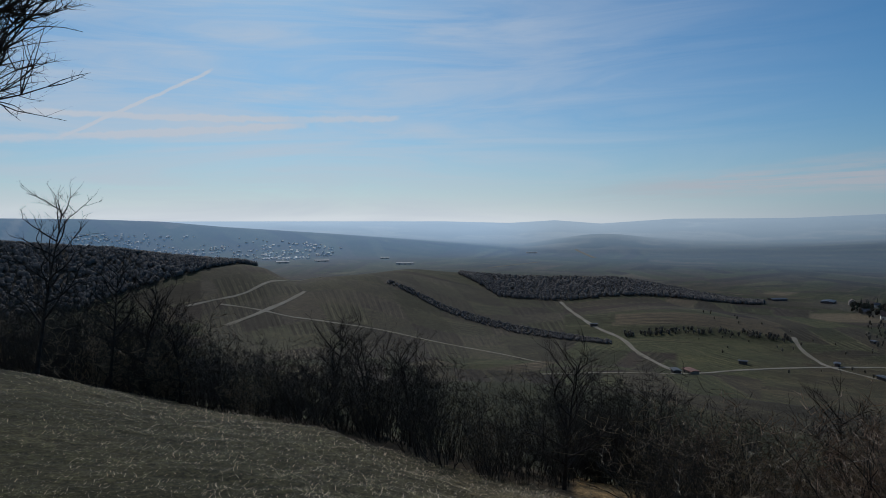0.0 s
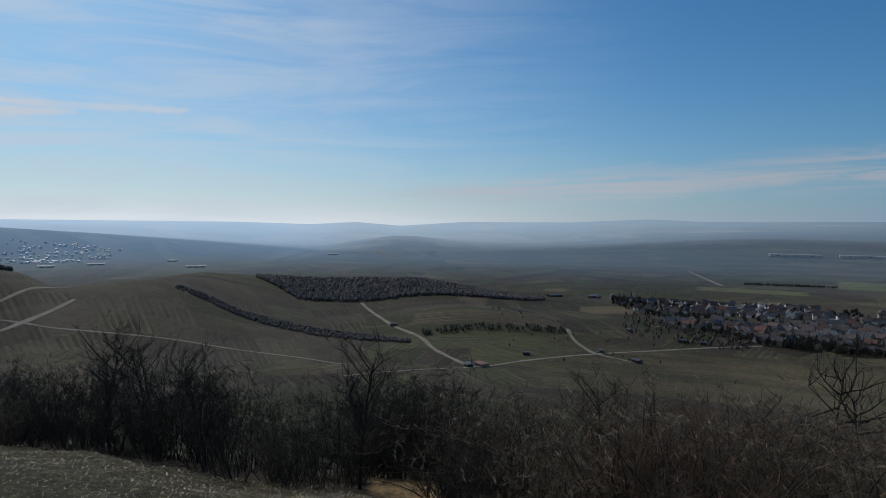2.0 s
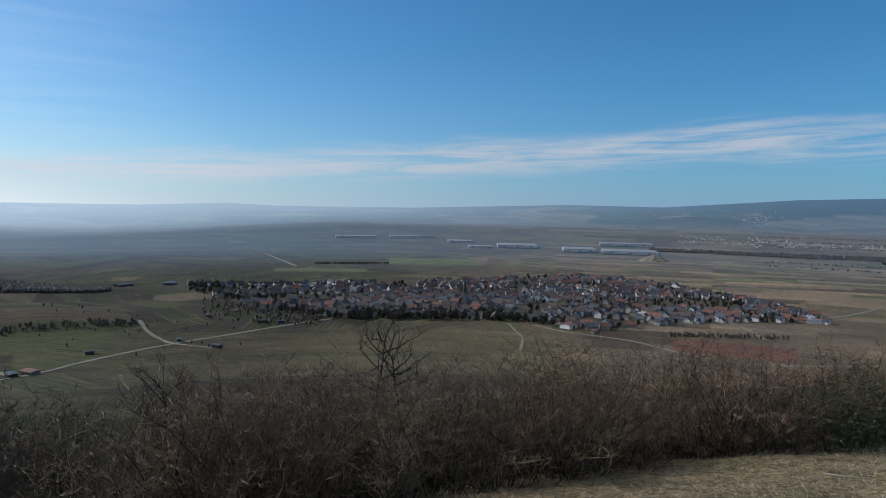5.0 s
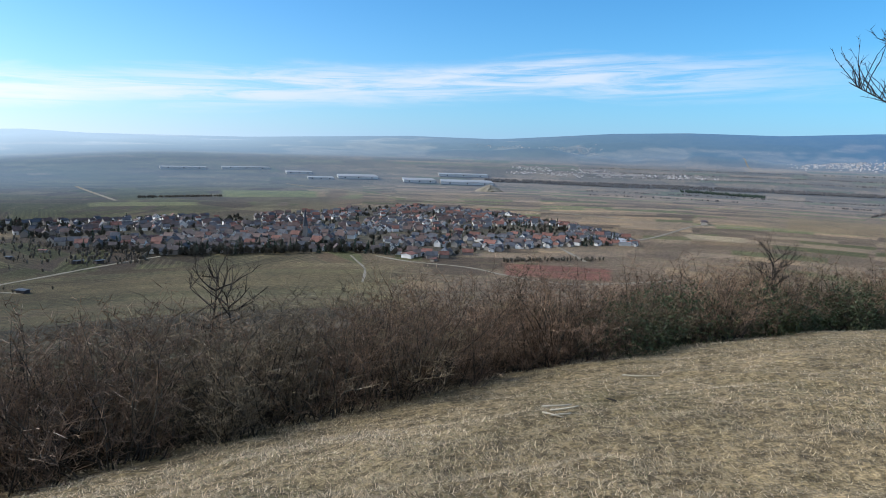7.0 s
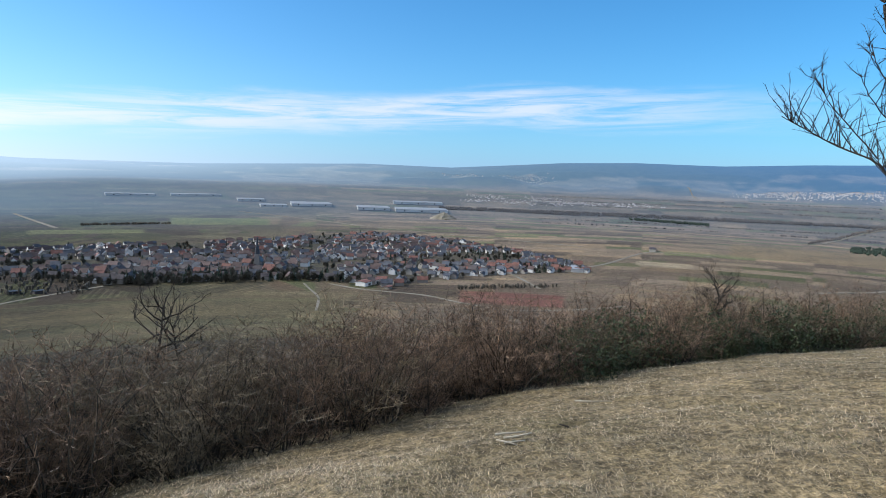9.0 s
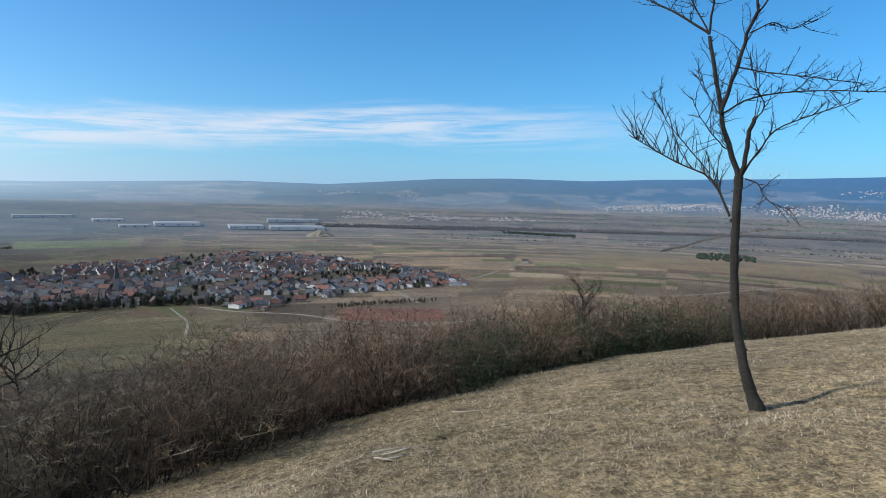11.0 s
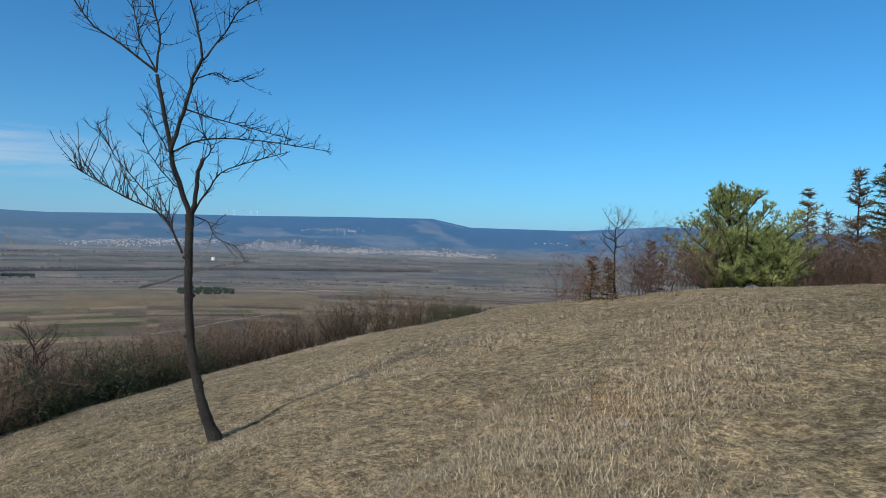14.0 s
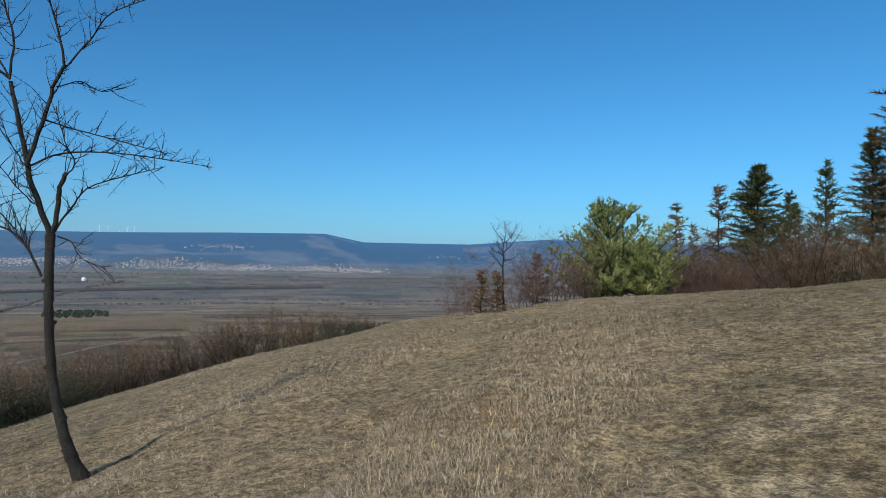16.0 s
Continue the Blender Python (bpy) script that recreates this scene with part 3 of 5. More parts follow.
def ground_sheet():
    az = np.concatenate([np.arange(-40, 180, 0.23), np.linspace(180, 320, 60)[:-1]])
    el = np.concatenate([[0.0], np.linspace(0.25, 3, 16), np.geomspace(3.1, 60, 190), 60 * np.exp(np.linspace(0.02, np.log(400 / 60), 60)), np.geomspace(404, 1700, 170), np.geomspace(1712, 3300, 70), np.linspace(3325, 4850, 70)])
    A, R = np.meshgrid(np.radians(az), el, indexing="ij")
    X, Y = R * np.sin(A), R * np.cos(A)
    Z = height(X, Y)
    Z = Z + relief(X, Y)
    edge = np.interp(azimuth(X, Y), (-42, -35, -27, -11, 13, 35.5, 71, 92, 103, 110, 116, 125, 133), (34, 33, 25, 13.6, 9.8, 8.1, 9.6, 14, 19, 25, 27.5, 29.5, 30))
    near = ((1 - step(40, 110, R)) * (1 - step(5, 9, R - edge) * (1 - step(131, 136, azimuth(X, Y))) * step(-60, -44, azimuth(X, Y))))[..., None]
    # turf seen against the sun, its backlit darkness put into the colour
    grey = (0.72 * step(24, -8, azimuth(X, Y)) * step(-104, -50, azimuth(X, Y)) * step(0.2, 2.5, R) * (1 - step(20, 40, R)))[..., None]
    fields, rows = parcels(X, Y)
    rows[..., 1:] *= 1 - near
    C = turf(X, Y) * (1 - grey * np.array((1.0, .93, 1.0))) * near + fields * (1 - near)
    low_hill = np.exp(-((R - 3700) / 330) ** 2 - ((azimuth(X, Y) - 14) / 6) ** 2)
    # shade under the hedge, put into the ground colour as dark brown
    hedge_shade = (step(-.3, .5, R - edge) * (1 - step(4, 9, R - edge)) * (1 - step(131, 134, azimuth(X, Y))) * 0.8)[..., None]
    # sunlit dry grass in the hedge gap: sunlight put into the colour
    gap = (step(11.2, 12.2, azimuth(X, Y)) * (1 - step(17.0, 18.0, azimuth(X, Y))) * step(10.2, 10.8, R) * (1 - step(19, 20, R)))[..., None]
    C = C * (1 - hedge_shade) + np.array((.048, .036, .027)) * hedge_shade
    C = C * (1 - gap) + np.array((.30, .20, .10)) * gap
    hills = np.maximum(step(3480, 3800, R), np.minimum(1, 3 * low_hill))[..., None]
    za = azimuth(X, Y)
    wood = step(-.05, .07, vnoise(za / 8.0, R / 230, 51) + 0.5 * vnoise(za / 2.6, R / 90, 52) + 0.2 * vnoise(za / .8, R / 45, 53) + step(3800, 4300, R) * 0.55 - 0.26)[..., None]
    for at_r, thick, seed in ((3800, 150, 9), (4180, 170, 10)):
        shape = 0.5 + vnoise(za / 6.5, za * 0 + 3.5, seed) + 0.35 * vnoise(za / 1.9, za * 0 + 1.5, seed)
        wood = np.maximum(wood, (step(.52, .62, shape + .12 * vnoise(za / .9, R / 60, 54)) * step(.25, .4, np.exp(-((R - at_r) / thick) ** 2)))[..., None])
    slope = np.array((.074, .066, .052)) * (0.75 + 0.5 * hash01(np.floor(za / 1.3 + R / 160), np.floor(R / 55 + za / 3), 8))[..., None]
    C = C * (1 - hills) + hills * (np.array((.026, .030, .026)) * wood + slope * (1 - wood))
    # haze over the far land, painted as emission, strongest towards the sun
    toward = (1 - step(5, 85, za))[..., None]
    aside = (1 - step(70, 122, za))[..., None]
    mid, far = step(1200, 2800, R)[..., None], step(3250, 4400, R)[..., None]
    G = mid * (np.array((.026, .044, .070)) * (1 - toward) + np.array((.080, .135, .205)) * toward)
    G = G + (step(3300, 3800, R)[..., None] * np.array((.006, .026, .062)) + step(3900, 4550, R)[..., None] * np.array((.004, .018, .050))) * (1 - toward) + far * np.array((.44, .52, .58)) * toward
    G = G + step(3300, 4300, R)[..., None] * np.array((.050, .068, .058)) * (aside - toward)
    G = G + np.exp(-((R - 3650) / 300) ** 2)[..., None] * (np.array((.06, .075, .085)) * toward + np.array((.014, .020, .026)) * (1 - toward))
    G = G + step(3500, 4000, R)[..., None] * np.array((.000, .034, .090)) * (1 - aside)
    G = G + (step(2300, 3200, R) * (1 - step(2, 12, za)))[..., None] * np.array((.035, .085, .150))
    na, nr = X.shape
    idx = np.arange(na * nr).reshape(na, nr)
    nxt = np.roll(idx, -1, axis=0)

    def sheet(name, lo, hi, mat):
        q = np.stack([idx[:, lo:hi - 1], idx[:, lo + 1:hi], nxt[:, lo + 1:hi], nxt[:, lo:hi - 1]], -1).reshape(-1, 4)
        used, inv = np.unique(q, return_inverse=True)
        q = inv.reshape(-1, 4).astype(np.int32)
        co = np.stack([X, Y, Z], -1).reshape(-1, 3)[used].astype(np.float32)
        me = bpy.data.meshes.new(name)
        me.vertices.add(len(co))
        me.vertices.foreach_set("co", co.ravel())
        me.loops.add(q.size)
        me.loops.foreach_set("vertex_index", q[:, ::-1].ravel())
        me.polygons.add(len(q))
        me.polygons.foreach_set("loop_start", np.arange(len(q), dtype=np.int32) * 4)
        me.polygons.foreach_set("use_smooth", np.ones(len(q), bool))
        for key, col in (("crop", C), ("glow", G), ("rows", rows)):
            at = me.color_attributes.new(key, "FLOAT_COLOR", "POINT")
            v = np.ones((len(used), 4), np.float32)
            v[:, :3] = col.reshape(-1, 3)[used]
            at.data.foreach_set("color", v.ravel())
        me.materials.append(mat)
        me.update(calc_edges=True)
        return new(name, me)
    split = int(np.searchsorted(el, 1200))
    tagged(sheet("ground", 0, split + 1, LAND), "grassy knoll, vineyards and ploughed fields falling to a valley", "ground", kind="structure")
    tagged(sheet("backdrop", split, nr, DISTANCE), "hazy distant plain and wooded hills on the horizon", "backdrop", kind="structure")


ground_sheet()



# ---- shrubs and trees ----
def bent(rng, p, d, length, steps, wander, lift=0.0):
    """A wandering line of steps+1 points."""
    pts, d = [p.copy()], d.normalized()
    for _ in range(steps):
        d = (d + Vector((rng.uniform(-wander, wander), rng.uniform(-wander, wander), rng.uniform(-wander, wander) + lift))).normalized()
        pts.append(pts[-1] + d * (length / steps))
    return pts


def shrub_meshes(seed, tall, spread, stems, side, twigs, mat, r0=0.011, core=None):
    """The stems of a leafless bush as one mesh, its twigs as another."""
    rng = random.Random(seed)
    s, fine = Shape(), Shape()
    for _ in range(stems):
        a, lean = rng.uniform(0, 6.283), rng.uniform(0.05, 0.75)
        root = Vector((math.cos(a), math.sin(a), 0)) * rng.uniform(0, spread * 0.45)
        d = Vector((math.cos(a) * lean, math.sin(a) * lean, 1))
        h = tall * rng.uniform(0.55, 1.05)
        pts = bent(rng, root, d, h, 5, 0.34, 0.05)
        s.tube(pts, [r0 * (1.0 - 0.15 * i) for i in range(6)], 3)
        for _ in range(side):
            p = pts[rng.randint(1, 5)]
            dd = Vector((rng.uniform(-1, 1), rng.uniform(-1, 1), rng.uniform(-0.1, 0.9)))
            br = bent(rng, p, dd, h * rng.uniform(0.13, 0.32), 2, 0.5, 0.08)
            fine.spike(br[0], br[1], r0 * 0.42)
            fine.spike(br[1].lerp(br[0], 0.25), br[2], r0 * 0.33)
            for _ in range(twigs):
                q = br[rng.randint(0, 2)].lerp(br[rng.randint(0, 2)], rng.random())
                e = q + Vector((rng.uniform(-1, 1), rng.uniform(-1, 1), rng.uniform(-0.35, 1))).normalized() * h * rng.uniform(0.05, 0.17)
                fine.twig(q, e, r0 * 0.42)
    return [("stem_frame", s.mesh("stem_frame", core or mat)), ("twig_crown", fine.mesh("twig_crown", mat))]


def leaf_mesh(seed, tall, spread, count, size, mat):
    rng = random.Random(seed)
    s = Shape()
    for _ in range(count):
        a, k = rng.uniform(0, 6.283), rng.random() ** 0.5
        p = Vector((math.cos(a) * spread * k, math.sin(a) * spread * k, tall * rng.uniform(0.05, 1.0) * (1.05 - 0.5 * k)))
        d = Vector((rng.uniform(-1, 1), rng.uniform(-1, 1), rng.uniform(-0.3, 1))).normalized()
        n = Vector((rng.uniform(-1, 1), rng.uniform(-1, 1), rng.uniform(0.2, 1))).normalized()
        s.leaf(p, d, n, size * rng.uniform(0.7, 1.3), size * 0.5)
    return s.mesh("foliage", mat)


def bare_tree_mesh(seed, tall, r0, limbs, mat, depth=3, fork=0.45, spread=0.7, fine=5, wander=0.10, reach=1.0, limb_r=0.55):
    """Trunk, limbs and twigs of a leafless tree; returns the meshes of the trunk and of the crown."""
    rng = random.Random(seed)
    trunk, crown = Shape(), Shape()
    pts = bent(rng, Vector((0, 0, -0.15)), Vector((rng.uniform(-.1, .1), rng.uniform(-.1, .1), 1)), tall * 0.85, 8, wander, 0.05)
    trunk.tube(pts, [r0 * (1.25 if i == 0 else 1 - 0.115 * i) for i in range(9)], 7)

    def branch(p, d, length, r, level):
        n = 4 if level < depth else 3
        b = bent(rng, p, d, length, n, 0.28, 0.07)
        crown.tube(b, [r * (1 - 0.7 * i / n) for i in range(n + 1)], 5 if level == 1 else 3)
        if level < depth:
            for _ in range(fine if level > 1 else fine + 1):
                k = rng.randint(1, n)
                out = Vector((rng.uniform(-1, 1), rng.uniform(-1, 1), rng.uniform(-0.4, 0.9)))
                branch(b[k], (b[k] - b[k - 1]).normalized() * 0.7 + out * 0.8, length * rng.uniform(0.35, 0.62), r * 0.45, level + 1)
        else:
            for _ in range(4):
                q = b[rng.randint(0, n - 1)].lerp(b[n], rng.random())
                e = q + Vector((rng.uniform(-1, 1), rng.uniform(-1, 1), rng.uniform(-0.3, 1))).normalized() * length * rng.uniform(0.2, 0.6)
                crown.twig(q, e, max(r * 0.35, 0.002))
    for i in range(limbs):
        k = fork + (1 - fork) * (i + rng.random()) / limbs
        j = min(int(k * 8), 7)
        p = pts[j].lerp(pts[j + 1], k * 8 - j)
        a = i * 2.4 + rng.uniform(-.5, .5)
        d = Vector((math.cos(a) * spread, math.sin(a) * spread, rng.uniform(0.35, 0.9)))
        branch(p, d, reach * tall * rng.uniform(0.25, 0.42) * (1.15 - 0.5 * k), r0 * limb_r * (1.2 - 0.7 * k), 1)
    return trunk.mesh("trunk", mat, True), crown.mesh("crown", mat)


def plant(name, meshes, m, label, category, group=""):
    ob = empty_at(name, m, label, category, group)
    for key, me in meshes:
        part(key, me, ob)
    return ob


def at(x, y, turn=0.0, scale=1.0, sink=0.0, lean=0.0):
    return Matrix.Translation((x, y, float(height(x, y)) - sink)) @ pose(0, 0, 0, lean, 0, turn) @ Matrix.Scale(scale, 4)


def scatter(first, key, meshes, name, m, label, category, group):
    """The first of its kind is built, the others are copies of it."""
    if key in first:
        ob = copy_thing(first[key], m)
        ob.scale = m.to_scale()
    else:
        ob = first[key] = plant(name, meshes, m, label, category, group)
    return ob


# dark stems in the hedge bushes: interior shade put into the core colour
BUSHES = [shrub_meshes(100 + i, 1.75, 0.9, 28, 11, 5, TWIG, core=TWIG_DARK) for i in range(4)]
BUSHES += [shrub_meshes(200 + i, 1.7, 0.9, 26, 11, 5, TWIG_GREY, core=TWIG_DARK) for i in range(3)]
BUSHES += [shrub_meshes(300, 1.6, 0.8, 20, 9, 5, TWIG, core=TWIG_DARK) + [("foliage", leaf_mesh(301, 1.3, 0.8, 2400, 0.06, LEAF_DARK))]]
BUSHES += [shrub_meshes(400 + i, 1.8, 0.8, 18, 10, 6, TWIG_DARK, 0.009) for i in range(2)]
BUSH_LABEL = ["bare reddish-brown thorn bush in the long hedge"] * 4 + ["leafless greyish wild rose bush in the long hedge"] * 3
BUSH_LABEL += ["bramble bush with dark evergreen leaves in the hedge"] + ["tall dark leafless bush in the thicket below the grass"] * 2


def hedge():
    """The long hedge of bare thorn and rose bushes below the knoll."""
    rng = random.Random(5)
    first = {}
    # x, y of the hedge's front edge, height against a usual bush, rows
    line = [(-31, 31, 2.3, 3), (-18, 25.5, 2.5, 3), (-12, 21.5, 2.2, 3), (-8, 19.2, 1.1, 3), (-4.5, 16.2, 1.0, 3), (-2.2, 13.8, 1.3, 3), (0.2, 11.8, 0.95, 3), (2.2, 9.8, 0.95, 3), (4.7, 6.6, 1.0, 3), (9.2, 3.2, 1.0, 3),
            (14, -0.6, 1.0, 3), (18.5, -4.2, 1.05, 2), (23.8, -8.8, 1.2, 2), (25.6, -11.9, 1.2, 2), (25.2, -14.5, 1.27, 2), (24.3, -15.9, 1.27, 2), (23.4, -17.2, 1.05, 2), (22.3, -18.6, .8, 2), (21.6, -20.0, .45, 2)]
    for (x0, y0, h0, n0), (x1, y1, h1, n1) in zip(line, line[1:]):
        d = Vector((x1 - x0, y1 - y0))
        n = Vector((-d.y, d.x)).normalized()
        if n.dot(Vector((x0, y0))) < 0:
            n = -n
        count = max(2, int(d.length / ((0.55 if 1 < x0 < 15 else 0.72) * (0.5 + 0.5 * h0))))
        for i in range(count):
            for row in range(n0):
                k = (i + rng.random()) / count
                h = h0 + (h1 - h0) * k
                off = (row * 1.15 + rng.uniform(-0.2, 0.5)) * (0.4 + 0.6 * h)
                x, y = x0 + d.x * k + n.x * off, y0 + d.y * k + n.y * off
                if 11.0 < math.degrees(math.atan2(x, y)) < 17.6 and y > 0 and math.hypot(x, y) < 13.2:
                    continue
                if x < -6:
                    t = rng.choice((8, 9, 8, 9, 4))
                elif x < 4.2:
                    t = rng.choice((4, 8, 8, 8, 9, 9))
                elif 12 < x < 23 and row < 2 and rng.random() < 0.5:
                    t = 7
                else:
                    t = rng.choice((0, 0, 1, 1, 2, 3, 4, 5, 6))
                m = at(x, y, rng.uniform(0, 360), rng.uniform(0.70, 1.12) * h * (1 + 0.06 * row), 0.05)
                scatter(first, t, BUSHES[t], "bush", m, BUSH_LABEL[t], "bush", "bushes of the hedge")
    # a second rank behind the gap under the tree
    for i in range(12):
        p = polar(10.5 + 0.75 * i, 15.2 + rng.uniform(-.3, 1.2))
        t = rng.choice((8, 9))
        scatter(first, t, BUSHES[t], "bush", at(p.x, p.y, rng.uniform(0, 360), rng.uniform(1.2, 1.6), 0.05), BUSH_LABEL[t], "bush", "bushes of the hedge")
    # thicket and shrubs beside the pines
    red = shrub_meshes(500, 1.5, 0.8, 30, 10, 7, TWIG_RED, 0.010)
    brown = shrub_meshes(501, 1.9, 0.5, 10, 12, 8, TWIG_RED, 0.008)
    for az, r, s, kind in ((164.0, 29, 1.0, "red"), (165.0, 29.5, 0.9, "red"), (139.5, 19, .8, "brown"), (141, 18, .8, "brown"), (142, 20, .95, "brown"), (143.4, 19, .9, "brown"),
                           (140.6, 19, .7, "brown"), (145.2, 19, .8, "brown"), (146.2, 19, 1.0, "brown"), (147.0, 19.5, 1.2, "brown"), (147.8, 20, 1.2, "brown"), (148.6, 21, 1.1, "brown"), (149.3, 22, 1.15, "brown"), (150.0, 22.5, 1.1, "brown"), (150.8, 23, 1.2, "brown"), (151.4, 23.5, 1.0, "brown"),
                           (158.6, 28, 1.3, "brown"), (159.5, 29, 1.5, "brown"), (160.4, 28.5, 1.3, "brown"), (161.3, 29, 1.5, "brown"), (162.2, 29, 1.4, "brown"), (163.2, 30, 1.5, "brown")):
        p = polar(az, r)
        scatter(first, kind, red if kind == "red" else brown, "bush", at(p.x, p.y, az * 77, s, 0.05), "low bush with dense bare red twigs" if kind == "red" else "reddish-brown bare bush at the edge of the grass", "bush", "bushes by the conifers")
    for i in range(34):
        az, r = rng.uniform(158.5, 178), rng.uniform(29.5, 34)
        t = rng.choice((4, 5, 6, 0, 2, 5))
        p = polar(az, r)
        scatter(first, t, BUSHES[t], "bush", at(p.x, p.y, rng.uniform(0, 360), rng.uniform(1.2, 1.8) * (1.0 if az < 166 else 1.25), 0.05), BUSH_LABEL[t], "bush", "bushes by the conifers")


hedge()


def shoots(rng, wood, b, r, every, length, lift=0.35, spurs=True):
    """Side shoots with short thorn-like spurs along a limb given by its points."""
    for p, q in zip(b, b[1:]):
        for _ in range(max(1, int((q - p).length / every))):
            o = p.lerp(q, rng.random())
            d = (q - p).normalized() * 0.5 + Vector((rng.uniform(-1, 1), rng.uniform(-1, 1), rng.uniform(-0.6, 1) + lift))
            tw = bent(rng, o, d, length * rng.uniform(0.3, 1.1), 4, 0.3, 0.05)
            wood.tube(tw, [r * (1 - 0.19 * i) for i in range(5)], 3)
            if spurs:
                for a, c in zip(tw, tw[1:]):
                    for _ in range(2):
                        g = a.lerp(c, rng.random())
                        wood.spike(g, g + ((c - a).normalized() * 0.6 + Vector((rng.uniform(-1, 1), rng.uniform(-1, 1), rng.uniform(-.3, 1)))).normalized() * rng.uniform(0.03, 0.11), r * 0.5)


def fruit_tree():
    """The young leafless tree: a leaning trunk, a fork with a sawn stub, two leaders and long side limbs."""
    rng = random.Random(8)
    # sideways, up; thickness at the start and end; how far the tip leans towards the valley
    leaders = [((-.32, 2.40), (-.48, 2.88), (-.56, 3.27), (-.68, 3.87), .042, .026, .1), ((-.68, 3.87), (-1.01, 4.12), (-1.36, 4.38), (-1.68, 4.9), .020, .007, .3),
             ((-.68, 3.87), (-.66, 4.28), (-.75, 4.67), (-.68, 5.41), .018, .006, -.2), ((-.53, 3.06), (-.41, 3.48), (-.33, 3.82), (-.24, 4.04), .030, .022, -.15),
             ((-.24, 4.04), (-.31, 4.43), (-.42, 4.82), (-.51, 5.56), .019, .006, -.1), ((-.24, 4.04), (-.03, 4.34), (.17, 4.62), (.76, 4.91), .015, .005, -.4)]
    crown = [((-.31, 2.40), (-.26, 2.68), (-.25, 2.87), (-.2, 3.01), .034, .030, -.1), ((-.3, 2.43), (-.13, 2.72), (.05, 2.91), (.65, 3.12), .017, .005, -.3),
             ((-.38, 2.01), (-.58, 2.39), (-.94, 2.57), (-1.47, 2.88), .020, .006, .2), ((-.51, 3.06), (-.23, 3.22), (.30, 3.28), (1.18, 3.24), .016, .005, .3),
             ((-.41, 3.52), (-.11, 3.44), (.23, 3.36), (.64, 3.26), .012, .005, -.3), ((-.26, 2.40), (-.14, 2.34), (-.06, 2.19), (.16, 2.09), .012, .004, -.2),
             ((-.68, 3.87), (-.85, 4.2), (-.93, 4.53), (-1.06, 5.2), .014, .005, .5), ((-.2, 3.01), (-.13, 3.12), (-.22, 3.3), (-.3, 3.6), .011, .005, -.3)]
    short = [((-.5, 3.0), (-.6, 3.15), (-.7, 3.35), (-.8, 3.55), .011, .004, .2), ((-.6, 2.45), (-.85, 2.75), (-1.05, 3.0), (-1.2, 3.3), .010, .004, -.1),
             ((-.46, 2.7), (-.6, 2.85), (-.72, 3.02), (-.8, 3.2), .010, .004, -.3), ((-.3, 3.85), (-.1, 3.95), (.08, 3.9), (.3, 4.0), .010, .004, .3)]
    side, deep = Vector((-.326, -.945, 0)), Vector((.945, -.326, 0))
    base = Vector((6.65, -2.5, float(height(6.65, -2.5)) - 0.05))
    tree = empty_at("fruit_tree", Matrix.Translation(base) @ Matrix.Scale(0.95, 4), "young leafless fruit tree with dark bark on the dry slope", "tree")
    trunk = Shape()
    col = [(.02, -.12), (0, .02), (-.07, .18), (-.17, .48), (-.235, .8), (-.28, 1.07), (-.305, 1.4), (-.32, 1.74), (-.325, 2.1), (-.32, 2.42)]
    rad = (.115, .085, .060, .050, .046, .043, .042, .041, .042, .044)
    heights = [h for _, h in col]
    pts, radii = [], []
    for k in range(49):
        h = -.12 + 2.54 * k / 48
        l, q = np.interp(h, heights, [c[0] for c in col]), np.interp(h, heights, rad)
        pts.append(side * (float(l) + rng.uniform(-.003, .003)) + deep * rng.uniform(-.003, .003) + Vector((0, 0, h)))
        radii.append(float(q) * (1 + 0.05 * math.sin(k * 1.9) + rng.uniform(-.05, .07)))
    trunk.tube(pts, radii, 14)
    for h, l, turn in ((.62, -.2, 1), (1.12, -.285, -1), (1.55, -.31, 1), (1.95, -.32, -1), (.3, -.12, -1)):
        o = side * l + Vector((0, 0, h))
        trunk.tube([o, o + side * turn * .05 + Vector((0, 0, .02)), o + side * turn * .062 + Vector((0, 0, .025))], [.03, .02, .012], 7, True)
    part("trunk", trunk.mesh("trunk", BARK_YOUNG, True), tree)
    twigs = Shape()
    for a, b, c, d, r0, r1, lean in leaders + crown + short:
        ctrl = [side * p[0] + Vector((0, 0, p[1])) for p in (a, b, c, d)]
        pts = []
        for j in range(3):
            p0, p1, p2, p3 = ctrl[max(j - 1, 0)], ctrl[j], ctrl[j + 1], ctrl[min(j + 2, 3)]
            for k in range(4):
                t = k / 4
                pts.append(0.5 * (2 * p1 + (p2 - p0) * t + (2 * p0 - 5 * p1 + 4 * p2 - p3) * t * t + (3 * p1 - p0 - 3 * p2 + p3) * t ** 3))
        pts.append(ctrl[3])
        n = len(pts) - 1
        pts = [p + deep * lean * (i / n) ** 1.5 + Vector((rng.uniform(-.008, .008), rng.uniform(-.008, .008), 0)) for i, p in enumerate(pts)]
        limb = Shape()
        limb.tube(pts, [0.70 * (r0 + (r1 - r0) * i / n) for i in range(n + 1)], 7, True)
        part("limb", limb.mesh("limb", BARK_YOUNG, True), tree)
        if r0 == .020 and lean == .2:
            shoots(rng, twigs, pts[2:], 0.0056, 0.024, 0.62, 1.0)
        elif r0 != .034:
            shoots(rng, twigs, pts[2:-2], 0.0050, 0.040, 0.40, 0.12)
            shoots(rng, twigs, pts[-3:], 0.005, 0.06, 0.2, 0.1)
        else:
            shoots(rng, twigs, pts[-3:], 0.005, 0.12, 0.5, 0.9)
    part("twig_crown", twigs.mesh("twig_crown", BARK_YOUNG), tree)


fruit_tree()


